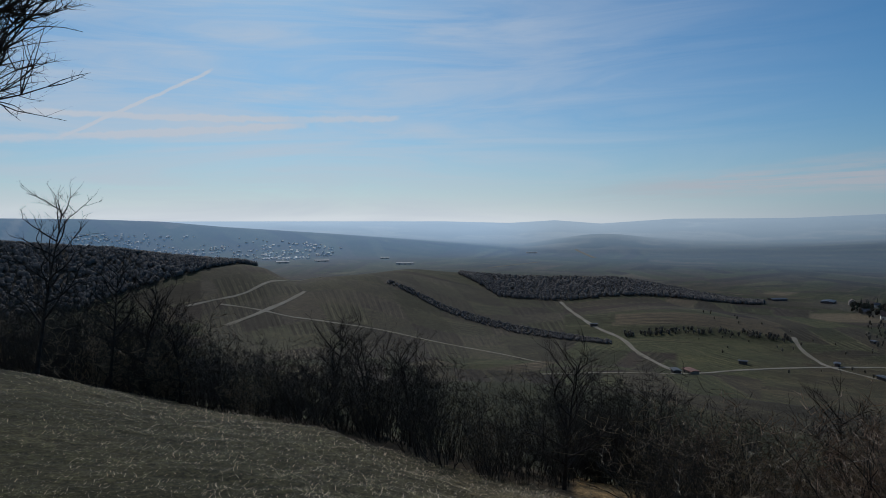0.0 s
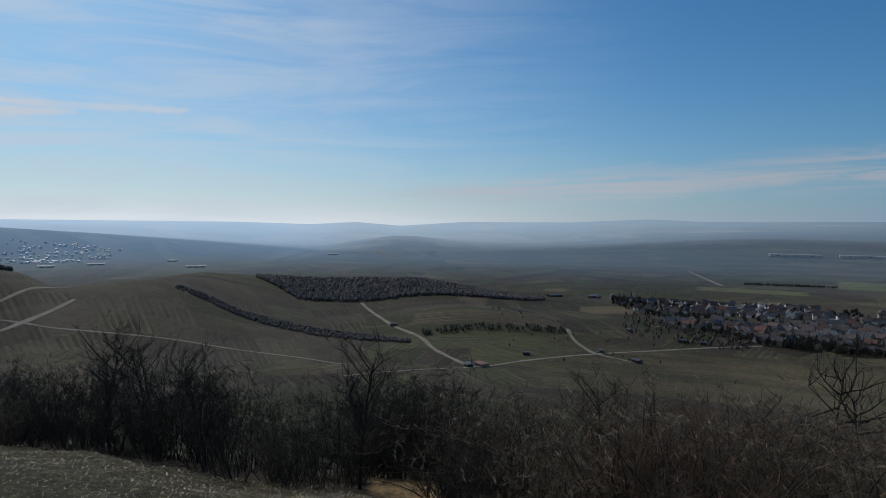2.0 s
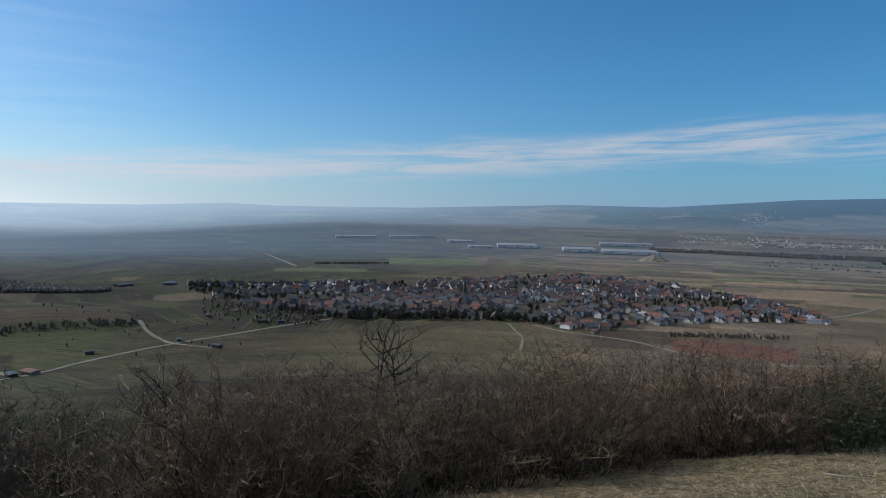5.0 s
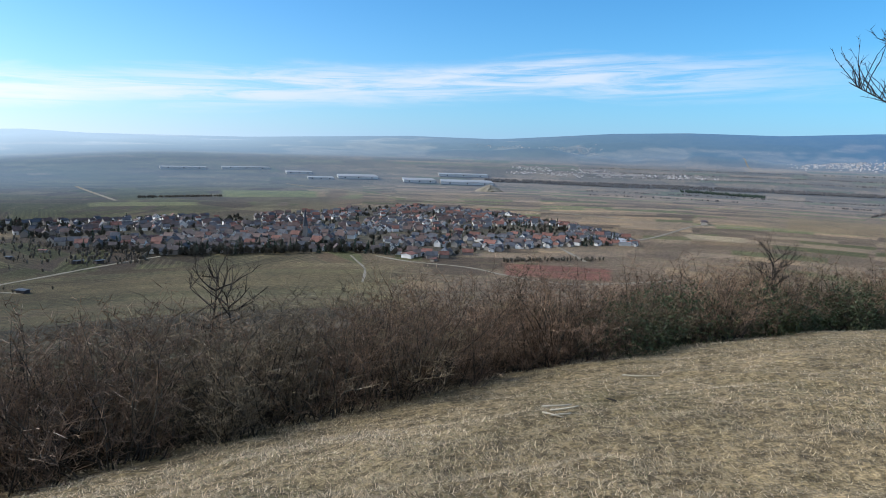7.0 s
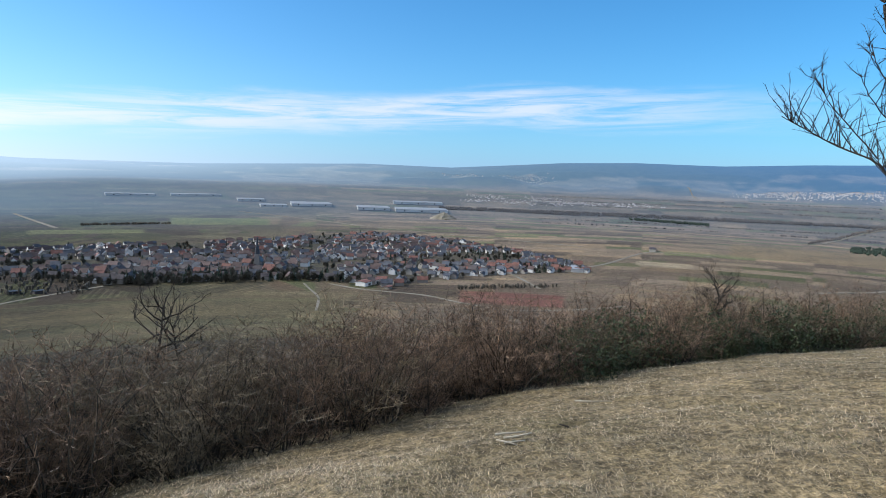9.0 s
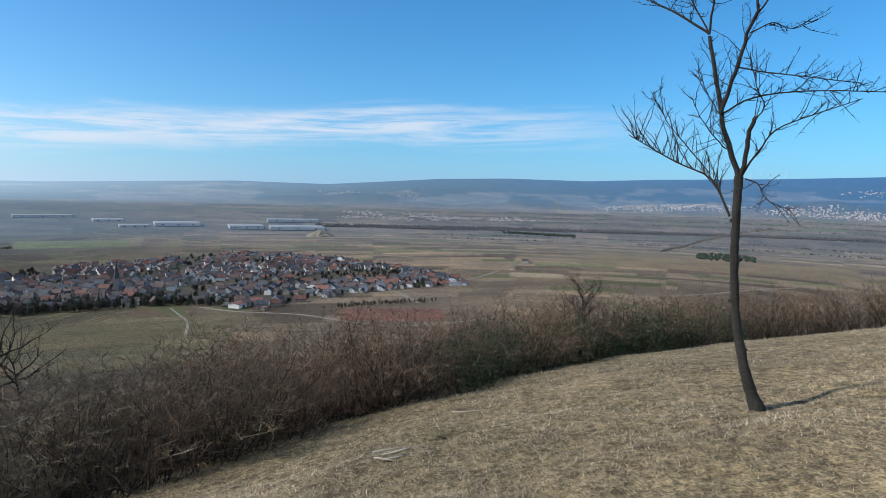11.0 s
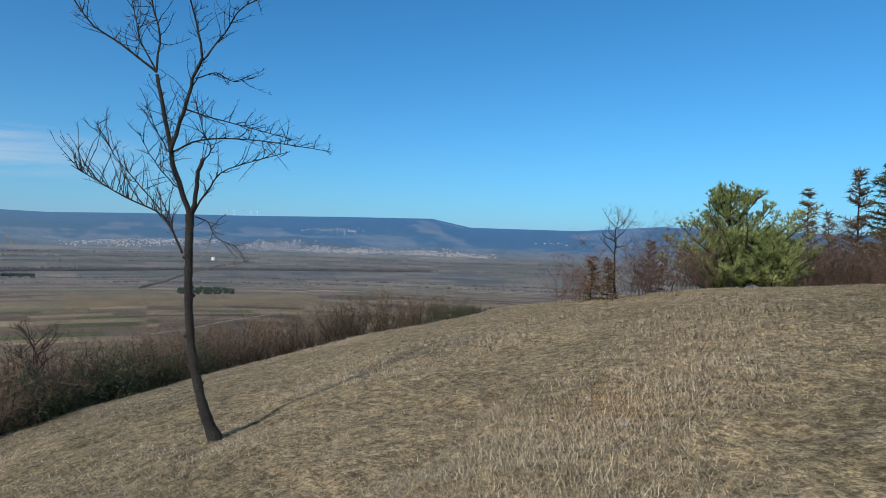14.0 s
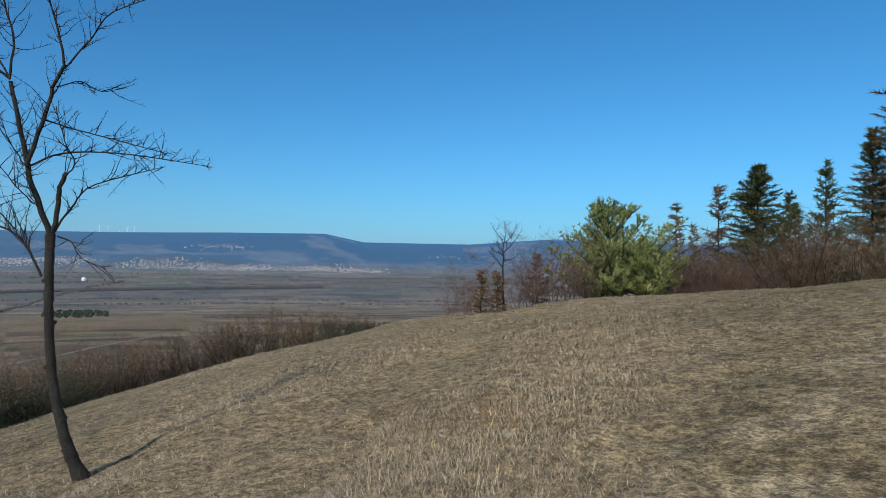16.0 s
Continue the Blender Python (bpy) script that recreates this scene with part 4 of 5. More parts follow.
def thicket_trees():
    """Leafless trees in and behind the hedge, and the one overhead at the start."""
    kinds = [bare_tree_mesh(31, 6.0, 0.07, 22, BARK, 3, 0.30, 0.75, 3, 0.035, 0.62), bare_tree_mesh(32, 3.4, 0.055, 17, BARK, 3, 0.22, 0.62, 5), bare_tree_mesh(33, 6.8, 0.10, 26, BARK, 3, 0.54, 0.8, 10),
             bare_tree_mesh(34, 2.5, 0.045, 9, BARK_YOUNG, 3, 0.62, 1.0, 3, 0.08, 0.75), bare_tree_mesh(36, 4.4, 0.075, 8, BARK, 3, 0.70, 1.3, 3, 0.08, 1.05, 0.55)]
    label = ("slender leafless tree rising out of the thicket", "low spreading leafless tree in the hedge", "bare tree with a wide dense crown", "thin leafless sapling at the grass edge", "gnarled leafless tree with wide spreading dark limbs")
    first = {}
    for kind, az, r, s, turn in ((0, -32.6, 20, .92, 200), (0, -27.8, 21.5, .78, 140), (1, -25.0, 22, 1.2, 60), (1, -9.5, 17.5, .95, 10), (1, -7.0, 17, .85, 200), (1, 10.8, 11.4, 0.80, 80),
                                 (1, -3.0, 15, .8, 250), (4, 48.6, 13.6, .84, 300), (4, 51.8, 14.0, .78, 120), (2, -44.0, 9.6, .95, 15), (1, 97.0, 17.5, .72, 45), (3, 144.2, 17.5, 1.0, 0), (1, 31.5, 11.5, .74, 90), (1, -22.5, 21, 1.0, 270)):
        p = polar(az, r)
        meshes = [("trunk", kinds[kind][0]), ("crown", kinds[kind][1])]
        scatter(first, kind, meshes, "bare_tree", at(p.x, p.y, turn, s, 0.05), label[kind], "tree", "bare trees along the hedge")


thicket_trees()


def conifer_meshes(seed, tall, wide, tiers, per, mat, dense=1.0, droop=0.25, bark=BARK):
    """Spruce or larch: a straight trunk, whorls of boughs, and sprays of needles along them."""
    rng = random.Random(seed)
    trunk, boughs, green = Shape(), Shape(), Shape()
    trunk.tube([Vector((rng.uniform(-.02, .02), rng.uniform(-.02, .02), tall * k / 8)) for k in range(9)], [tall * 0.013 * (1 - k / 8.6) for k in range(9)], 7)
    for i in range(tiers):
        k = (i + rng.random() * 0.6) / tiers
        z = tall * (0.06 + 0.93 * k)
        reach = wide * (1 - k) ** 0.8 * rng.uniform(0.55, 1.15) + 0.12
        for j in range(per):
            a = rng.uniform(0, 6.283)
            d = Vector((math.cos(a), math.sin(a), 0.22 - droop + 0.42 * k))
            length = reach * rng.uniform(0.6, 1.12)
            b = bent(rng, Vector((0, 0, z + rng.uniform(-.12, .12))), d, length, 4, 0.22, 0.04)
            boughs.tube(b, [0.012 * (1 - 0.2 * n) + 0.002 for n in range(5)], 3)
            for _ in range(int((16 + 42 * length) * dense)):
                t = rng.random() ** 0.7 * 4
                n = min(int(t), 3)
                o = b[n].lerp(b[n + 1], t - n)
                side = Vector((rng.uniform(-1, 1), rng.uniform(-1, 1), rng.uniform(-0.7, 0.5)))
                e = o + (d.normalized() * 0.7 + side).normalized() * rng.uniform(0.12, 0.34)
                green.twig(o, e, rng.uniform(0.016, 0.030))
    return [("trunk", trunk.mesh("trunk", bark, True)), ("bough_frame", boughs.mesh("bough_frame", bark)), ("needle_crown", green.mesh("needle_crown", mat))]


def pine_meshes(seed, tall, wide, lean=0.10):
    """A bushy young pine: limbs from the ground up, upturned, each ending in tufts of long needles."""
    rng = random.Random(seed)
    trunk, boughs, green = Shape(), Shape(), Shape()
    wind = Vector((-.751, -.660, 0))
    pts = bent(rng, Vector((0, 0, -.1)), wind * lean + Vector((0, 0, 1)), tall * 0.92, 8, 0.05, 0.0)
    trunk.tube(pts, [0.09 * (1 - 0.11 * k) for k in range(9)], 7)

    def tuft(o, d):
        for _ in range(13):
            e = o + (d * 1.1 + Vector((rng.uniform(-1, 1), rng.uniform(-1, 1), rng.uniform(-.6, 1)))).normalized() * rng.uniform(0.10, 0.22)
            green.twig(o, e, 0.013)
    for i in range(84):
        # boughs stand in whorls, with gaps between
        k = 0.03 + 0.95 * (i // 6 + 0.45 * rng.random()) / 14
        n = min(int(k * 8), 7)
        o = pts[n].lerp(pts[n + 1], k * 8 - n)
        a = i * 2.4 + rng.uniform(-.6, .6)
        reach = wide * (1 - k) ** 0.7 * rng.uniform(0.4, 1.2) * (1 - 0.35 * (1 - k) * (math.cos(a) * wind.x + math.sin(a) * wind.y)) + 0.15
        d = Vector((math.cos(a), math.sin(a), 0.06 + 0.42 * k)) + wind * 0.3
        b = bent(rng, o, d, reach, 4, 0.15, 0.12)
        boughs.tube(b, [0.022 * (1 - 0.2 * j) + 0.003 for j in range(5)], 4)
        for _ in range(int(4 + reach * 9)):
            t = (0.25 + 0.75 * rng.random()) * 4
            n = min(int(t), 3)
            q = b[n].lerp(b[n + 1], t - n)
            w = bent(rng, q, (b[n + 1] - b[n]).normalized() * 0.6 + Vector((rng.uniform(-1, 1), rng.uniform(-1, 1), rng.uniform(0, 1))), rng.uniform(0.12, 0.45), 2, 0.2, 0.15)
            boughs.tube(w, [0.006, 0.005, 0.004], 3)
            for c in w[1:]:
                tuft(c, (w[2] - w[0]).normalized())
    return [("trunk", trunk.mesh("trunk", BARK, True)), ("bough_frame", boughs.mesh("bough_frame", BARK)), ("needle_crown", green.mesh("needle_crown", NEEDLE_BRIGHT))]


def conifers():
    for mesh, az, r, s, label in (
            (pine_meshes(61, 4.6, 3.2, .34), 154.2, 25.5, .94, "bushy yellow-green young pine at the grass edge"), (pine_meshes(62, 2.3, 1.7), 156.4, 24.8, 0.9, "low bushy yellow-green pine beside the taller one"),
            (pine_meshes(73, 2.6, 2.0), 152.3, 25.0, 0.9, "low spreading yellow-green pine at the edge of the slope"),
            (conifer_meshes(63, 5.0, .8, 18, 6, NEEDLE_BROWN, .5), 158.7, 32, 1.0, "thin half-bare brownish larch"), (conifer_meshes(64, 6.0, 1.5, 20, 7, TWIG_GREY, .5, .1), 162.0, 33, 1.0, "sparse grey leafless larch"),
            (conifer_meshes(74, 3.9, .7, 14, 6, TWIG_GREY, .4, .1), 160.1, 32.5, 1.0, "small grey leafless larch among taller ones"),
            (conifer_meshes(65, 7.0, 2.7, 34, 10, NEEDLE, 1.2, .35), 164.9, 34, 1.0, "dense dark green spruce"), (conifer_meshes(66, 5.7, 1.9, 26, 8, NEEDLE, .9, .2), 167.2, 35.5, 1.0, "dark green spruce beside a larger one"),
            (conifer_meshes(67, 7.0, 1.7, 24, 7, NEEDLE, .6, .05), 169.6, 35, 1.0, "open slender green spruce"), (conifer_meshes(68, 13.5, 3.6, 48, 10, NEEDLE_BROWN, 1.3, .3), 175.4, 34, 1.0, "tall reddish-brown conifer with dying needles"),
            (conifer_meshes(69, 9.4, 2.6, 34, 9, NEEDLE, 1.0, .3), 172.6, 36, .9, "tall green spruce beside a browning conifer"),
            (conifer_meshes(70, 1.9, .5, 12, 5, NEEDLE_BROWN, .3), 142.1, 17.5, .62, "small browned conifer at the slope's edge"), (conifer_meshes(71, 1.9, .5, 12, 5, NEEDLE_BROWN, .3), 143.5, 17.2, .58, "small rust-brown conifer beside a sapling"),
            (conifer_meshes(72, 2.9, .8, 14, 6, TWIG_RED, .4), 147.0, 21, .6, "leafless reddish larch sapling")):
        p = polar(az, r)
        plant("conifer" if mesh[2][1].materials[0] != NEEDLE_BRIGHT else "pine", mesh, at(p.x, p.y, az * 31 % 360, s, 0.05), label, "tree", "conifers at the edge")


conifers()


# ---- turf ----
def grass():
    """Matted and standing winter grass, one sheet of blades for each tint."""
    rng = np.random.RandomState(3)
    kinds = (("dry_grass", STRAW, 360000, .046, .0040, 1.2, "matted dry straw-coloured winter grass on the slope"), ("pale_grass", STRAW_PALE, 200000, .050, .0032, 1.0, "bleached pale grass stalks in tufts"),
             ("green_grass", GREEN, 120000, .034, .0038, 1.0, "short green grass between the dry tufts"), ("tall_grass", STRAW_PALE, 120000, .072, .0020, .8, "standing tufts of tall bleached grass"))
    for name, mat, count, long, wide, lie, label in kinds:
        # a fifth of the blades stand close round the viewpoint
        close = rng.rand(count * 2) < .2
        az = np.radians(np.where(close, rng.uniform(-110, 250, count * 2), rng.uniform(-42, 179, count * 2)))
        r = np.where(close, 0.25 + 6.5 * rng.rand(count * 2) ** .6, 2.0 + 25.5 * rng.rand(count * 2) ** 1.75)
        x, y = r * np.sin(az), r * np.cos(az)
        deg = np.degrees(az)
        # blades gather in clumps
        x, y = x + .06 * vnoise(x / .11, y / .11, 71), y + .06 * vnoise(x / .11, y / .11, 72)
        # keep to the open turf in front of the hedge
        edge = np.interp(deg, (-42, -35, -27, -11, 13, 35.5, 71, 92, 103, 110, 116, 125), (34, 33, 25, 13.6, 9.8, 8.1, 9.6, 14, 19, 25, 27.5, 29.5))
        patch = vnoise(x / 1.3, y / 1.3, 61 + len(name)) + 0.5 * vnoise(x / 0.4, y / 0.4, 62) + 0.45 * vnoise(x / .16, y / .16, 63)
        tall = high_grass(x, y)
        worn = np.exp(-((x - 1.1 - 0.25 * y) / 1.5) ** 2) * step(-2, -4, y)
        # sunward sector, where dry blades are thinned so the turf reads as backlit
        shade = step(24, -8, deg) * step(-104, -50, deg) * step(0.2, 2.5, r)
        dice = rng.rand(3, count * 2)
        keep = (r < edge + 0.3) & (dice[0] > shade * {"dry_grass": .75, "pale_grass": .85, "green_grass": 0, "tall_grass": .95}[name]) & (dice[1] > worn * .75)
        if name == "tall_grass":
            keep &= (tall > .45) & (patch > -.3)
        elif name == "green_grass":
            keep &= patch - 0.5 * tall - 0.4 * worn > -.22
        else:
            keep &= patch + 0.4 * tall - 0.6 * worn > -.36
        if name == "pale_grass":
            keep &= dice[2] > step(8, 16, r) * .5
        x, y, r, tall = x[keep][:count], y[keep][:count], r[keep][:count], tall[keep][:count]
        n = len(x)
        z = height(x, y) + relief(x, y) - 0.008
        a, up = rng.uniform(0, 2 * np.pi, n), rng.uniform(0.02, 1.0, n) * (0.55 + 0.9 * tall)
        size = long * rng.uniform(0.5, 1.5, n) * (0.8 + 0.5 * tall) * (1 + r / 26)
        d = np.stack([np.cos(a) * lie, np.sin(a) * lie, up], -1)
        d /= np.linalg.norm(d, axis=1)[:, None]
        s = np.stack([-np.sin(a), np.cos(a), np.zeros(n)], -1) * (wide * (0.5 + r / 8.5))[:, None]
        root = np.stack([x, y, z], -1)
        v = np.stack([root - s, root + s, root + d * size[:, None]], 1).reshape(-1, 3)
        me = bpy.data.meshes.new(name)
        me.vertices.add(len(v))
        me.vertices.foreach_set("co", v.astype(np.float32).ravel())
        me.loops.add(len(v))
        me.loops.foreach_set("vertex_index", np.arange(len(v), dtype=np.int32))
        me.polygons.add(n)
        me.polygons.foreach_set("loop_start", np.arange(n, dtype=np.int32) * 3)
        me.materials.append(mat)
        me.update(calc_edges=True)
        tagged(new(name, me), label, "grass", kind="stuff")


grass()


def sticks():
    """Bleached branches that lie on the turf."""
    rng = random.Random(2)
    for x, y, length, turn, pieces in ((6.19, 1.06, .30, -80, 4), (8.48, .42, .5, -72, 1), (6.9, .72, .16, 40, 1)):
        ob = empty_at("branch", at(x, y, turn), "bleached broken branch lying on the grass" if pieces < 4 else "small heap of bleached split wood on the grass", "branch", "branches on the grass")
        for i in range(pieces):
            s = Shape()
            b = bent(rng, Vector((-length / 2 + rng.uniform(-.08, .08), 0.045 * i - .08, 0.05 + 0.008 * i)), Vector((1, rng.uniform(-.5, .5), 0)), length * rng.uniform(.7, 1.1), 5, 0.06)
            s.tube(b, [.011 - .0008 * k for k in range(6)], 6, True)
            part("piece", s.mesh("piece", STICK if turn != 40 else BARK, True), ob)


sticks()


def stones():
    rng = random.Random(12)
    for x, y, size in ((3.04, -4.24, .035), (3.71, -4.71, .03), (3.56, -4.05, .022)):
        s = Shape()
        rings, n = 4, 8
        for j in range(rings + 1):
            k = math.pi * j / rings
            for i in range(n):
                a = 2 * math.pi * i / n
                q = size * rng.uniform(.85, 1.15)
                s.v.append(Vector((q * math.sin(k) * math.cos(a) * 1.3, q * math.sin(k) * math.sin(a), -q * .5 * math.cos(k))))
        for j in range(rings):
            for i in range(n):
                s.f.append((j * n + i, j * n + (i + 1) % n, (j + 1) * n + (i + 1) % n, (j + 1) * n + i))
        ob = new("stone", s.mesh("stone", STONE, True))
        ob.matrix_basis = Matrix.Translation((x, y, float(height(x, y) + relief(np.array(x), np.array(y))) + size * .25)) @ pose(0, 0, 0, 0, 0, rng.uniform(0, 90))
        tagged(ob, "small pale stone lying in the short grass", "stone", "stones in the grass")


stones()



# ---- roads and tracks ----
def track(name, pts, wide, label, lift=0.30):
    """A strip of gravel laid over the ground along places given by azimuth and distance."""
    line = []
    flat = [Vector((r * math.sin(radians(a)), r * math.cos(radians(a)))) for a, r in pts]
    for i in range(len(flat) - 1):
        p0, p1, p2, p3 = flat[max(i - 1, 0)], flat[i], flat[i + 1], flat[min(i + 2, len(flat) - 1)]
        n = max(3, int((p2 - p1).length / 14))
        for k in range(n):
            t = k / n
            line.append(0.5 * (2 * p1 + (p2 - p0) * t + (2 * p0 - 5 * p1 + 4 * p2 - p3) * t * t + (3 * p1 - p0 - 3 * p2 + p3) * t ** 3))
    line.append(flat[-1])
    v, f = [], []
    for i, p in enumerate(line):
        d = (line[min(i + 1, len(line) - 1)] - line[max(i - 1, 0)]).normalized()
        n = Vector((-d.y, d.x)) * wide * 0.5 * (1 + 0.18 * math.sin(i * 1.7))
        for q in (p - n, p + n):
            z = float(height(q.x, q.y))
            v += [(q.x, q.y, z + lift), (q.x, q.y, z - 0.5)]
    for i in range(len(line) - 1):
        a, b = i * 4, i * 4 + 4
        f += [(a, a + 2, b + 2, b), (a + 1, a, b, b + 1), (a + 2, a + 3, b + 3, b + 2)]
    tagged(new(name, mesh_of(name, v, f, TRACK)), label, "road", kind="structure")


track("road_farm", [(10.6, 960), (13.3, 776), (15.9, 700), (17.3, 632), (20.8, 540)], 5, "pale gravel farm road between the fields")
track("road_valley", [(9, 470), (15, 504), (20.8, 535), (25.4, 588), (31.8, 655), (38.9, 727), (45, 790)], 4.5, "pale gravel road crossing the vineyards")
track("road_branch", [(29.2, 780), (29.7, 728), (30.8, 681), (31.8, 655), (35.2, 623)], 4.5, "gravel branch road at a crossing")
track("road_vineyard", [(-22.2, 815), (-20, 828), (-17.6, 841), (-16, 880), (-14.3, 935), (-12.5, 965), (-10.8, 985)], 5, "pale road climbing the vine hill")
track("track_vineyard", [(-19.1, 735), (-15.8, 777), (-12.4, 856)], 7, "grassy track between vine plots")
track("track_slope", [(-19.5, 812), (-15.3, 770), (-10.4, 719), (-4.3, 675), (3.9, 604), (9, 550)], 3.5, "narrow track along the vine slope")
track("road_plain", [(39.2, 2211), (40.4, 1911), (41.9, 1644)], 9, "pale road far out in the plain", .6)
track("road_haze", [(11.9, 3300), (12.6, 2900), (13.5, 2520)], 12, "pale road in the hazy distance", .8)
track("road_field", [(4.2, 1902), (8.7, 2202)], 8, "field road in the distance", .6)
track("lane_village", [(61.0, 770), (61.5, 733), (62.3, 679), (62.1, 600)], 2.6, "pale lane up from the village")
track("road_village", [(63.3, 765), (66.4, 727), (71.7, 699), (75.3, 655), (80, 624), (85, 646), (90, 700)], 5, "pale road along the edge of the village")
track("road_orchard", [(79.0, 960), (79.5, 930), (81.1, 840), (82.4, 777)], 5, "track between gardens and fields")
track("road_east", [(84.7, 992), (88, 1128), (91.2, 1388), (93.4, 1420), (97, 1400)], 6, "farm road east of the village", .4)
track("road_country", [(55.4, 2372), (59.3, 2144), (66.3, 1789), (72.5, 1639), (79.6, 1512), (86, 1440)], 9, "country road behind the village", .5)
track("road_cutting", [(95.1, 3520), (94.7, 3640), (94.3, 3820)], 6, "straight pale road climbing the far slope", 1.5)


# ---- woods and rows of vines ----
def wood(name, places, tall, mat, label, category="wood", needles=12, fat=0.05, body=1.0):
    """Far trees as one body: each a ragged, lumpy crown with bare shoots standing out of it."""
    rng = random.Random(len(places) + int(tall * 10))
    s = Shape()
    a, r = np.radians([p[0] for p in places]), np.array([p[1] for p in places])
    spots = np.stack([r * np.sin(a), r * np.cos(a), height(r * np.sin(a), r * np.cos(a))], -1)
    for spot in spots:
        p = Vector(spot)
        h = tall * rng.uniform(0.65, 1.2)
        wide, base = h * rng.uniform(.34, .5) * body, len(s.v)
        for k, q in ((0.08, .55), (.42, 1.0), (.75, .72)):
            for i in range(6):
                a = i * 1.047 + rng.uniform(-.3, .3)
                g = wide * q * rng.uniform(.7, 1.25)
                s.v.append(p + Vector((math.cos(a) * g, math.sin(a) * g, h * (k + rng.uniform(-.07, .07)))))
        s.v.append(p + Vector((rng.uniform(-.1, .1) * h, rng.uniform(-.1, .1) * h, h * .92)))
        for j in range(2):
            for i in range(6):
                o, n = base + j * 6, (i + 1) % 6
                s.f.append((o + i, o + n, o + 6 + n, o + 6 + i))
        s.f += [(base + 12 + i, base + 12 + (i + 1) % 6, base + 18) for i in range(6)]
        for _ in range(needles):
            o = p + Vector((rng.uniform(-.15, .15) * h, rng.uniform(-.15, .15) * h, h * rng.uniform(0.3, 0.6)))
            e = p + Vector((rng.gauss(0, .30) * h, rng.gauss(0, .30) * h, h * rng.uniform(0.4, 1.15)))
            s.twig(o, e, fat * h * rng.uniform(0.3, 0.7))
    return tagged(new(name, s.mesh(name, mat, True)), label, category, kind="stuff")


def spread(seed, count, a0, a1, lo, hi):
    """Places between two distances that change with azimuth."""
    rng = random.Random(seed)
    out = []
    for _ in range(count):
        a = rng.uniform(a0, a1)
        r0, r1 = float(np.interp(a, *lo)), float(np.interp(a, *hi))
        if r1 > r0:
            out.append((a, math.sqrt(rng.uniform(r0 * r0, r1 * r1))))
    return out


wood("spur_wood", spread(1, 4600, *WOODS[0]), 6.6, WOOD_FAR, "dark leafless wood on the spur of the hill")
wood("ridge_wood", spread(2, 4200, *WOODS[1]), 6.0, WOOD_FAR, "dark leafless wood along the low ridge")
wood("strip_wood", spread(3, 1100, *WOODS[2]), 3.2, WOOD_FAR, "scrubby strip of bare shrubs between vineyards")
wood("hedgerow", spread(4, 120, 16, 29, ((16, 29), (705, 750)), ((16, 29), (722, 772))), 5.5, SCRUB, "leafless hedgerow across the slope", needles=30, fat=0.035, body=0.55)
wood("slope_scrub", spread(5, 160, -34, -16, ((-34, -16), (420, 480)), ((-34, -16), (640, 560))), 5, SCRUB, "scattered bare scrub on the slope", needles=30, fat=0.035, body=0.55)
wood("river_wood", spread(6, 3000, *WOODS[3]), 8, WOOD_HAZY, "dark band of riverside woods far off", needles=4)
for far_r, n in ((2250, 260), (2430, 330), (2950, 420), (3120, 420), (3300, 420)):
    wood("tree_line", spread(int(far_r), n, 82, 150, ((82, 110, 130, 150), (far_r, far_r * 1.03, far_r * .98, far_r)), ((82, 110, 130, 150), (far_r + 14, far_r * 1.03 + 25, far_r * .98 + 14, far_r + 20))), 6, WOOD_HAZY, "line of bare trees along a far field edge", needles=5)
wood("conifer_grove", spread(7, 260, 106.4, 110.9, ((106, 108, 111), (1800, 1760, 1780)), ((106, 108, 111), (1960, 2040, 1950))), 7, CONIFER_FAR, "dark green grove in the open fields")
wood("conifer_belt", spread(8, 260, 89.8, 96.2, ((89, 97), (2560, 2500)), ((89, 97), (2610, 2560))), 8, CONIFER_FAR, "dark straight belt of conifers in the plain")
wood("plain_hedge", spread(10, 200, 43.5, 50, ((41, 52), (1700, 1770)), ((41, 52), (1725, 1790))), 6, SCRUB, "row of leafless trees beside a country road", needles=30, fat=0.035, body=0.55)
wood("garden_trees", spread(11, 200, 34, 44, ((27, 33, 38, 44), (1050, 800, 760, 740)), ((27, 33, 38, 44), (1250, 1150, 900, 800))), 5.5, SCRUB, "bare fruit trees in the gardens by the village", needles=30, fat=0.035, body=0.55)
wood("hut_scrub", spread(12, 36, 22, 40, ((22, 40), (560, 640)), ((22, 40), (900, 800))), 4, SCRUB, "single bare shrubs in the vineyards", needles=30, fat=0.035, body=0.55)
wood("east_hedge", spread(13, 90, 75, 84, ((75, 84), (738, 790)), ((75, 84), (752, 806))), 5, SCRUB, "bare hedge above the red field", needles=30, fat=0.035, body=0.55)
wood("far_scrub", spread(14, 90, 128, 137, ((128, 137), (1300, 1350)), ((128, 137), (1420, 1500))), 9, SCRUB, "low bare scrub in the fields", needles=30, fat=0.035, body=0.55)


def vines(name, az, r, turn, rows, length, gap=2.2):
    """Rows of bare vines on posts."""
    rng = random.Random(int(r))
    s = Shape()
    c = polar(az, r)
    u, w = Vector((math.cos(radians(turn)), math.sin(radians(turn)), 0)), Vector((-math.sin(radians(turn)), math.cos(radians(turn)), 0))
    for i in range(rows):
        for j in range(int(length / 1.6)):
            p = c + w * (i - rows / 2) * gap + u * (j * 1.6 - length / 2) + u * rng.uniform(-.2, .2)
            z = float(height(p.x, p.y))
            a = Vector((p.x, p.y, z - .1))
            s.spike(a, a + Vector((rng.uniform(-.2, .2), rng.uniform(-.2, .2), rng.uniform(1.0, 1.6))), 0.09)
    tagged(new(name, s.mesh(name, TWIG_GREY)), "rows of bare vines on posts", "vineyard", kind="stuff")


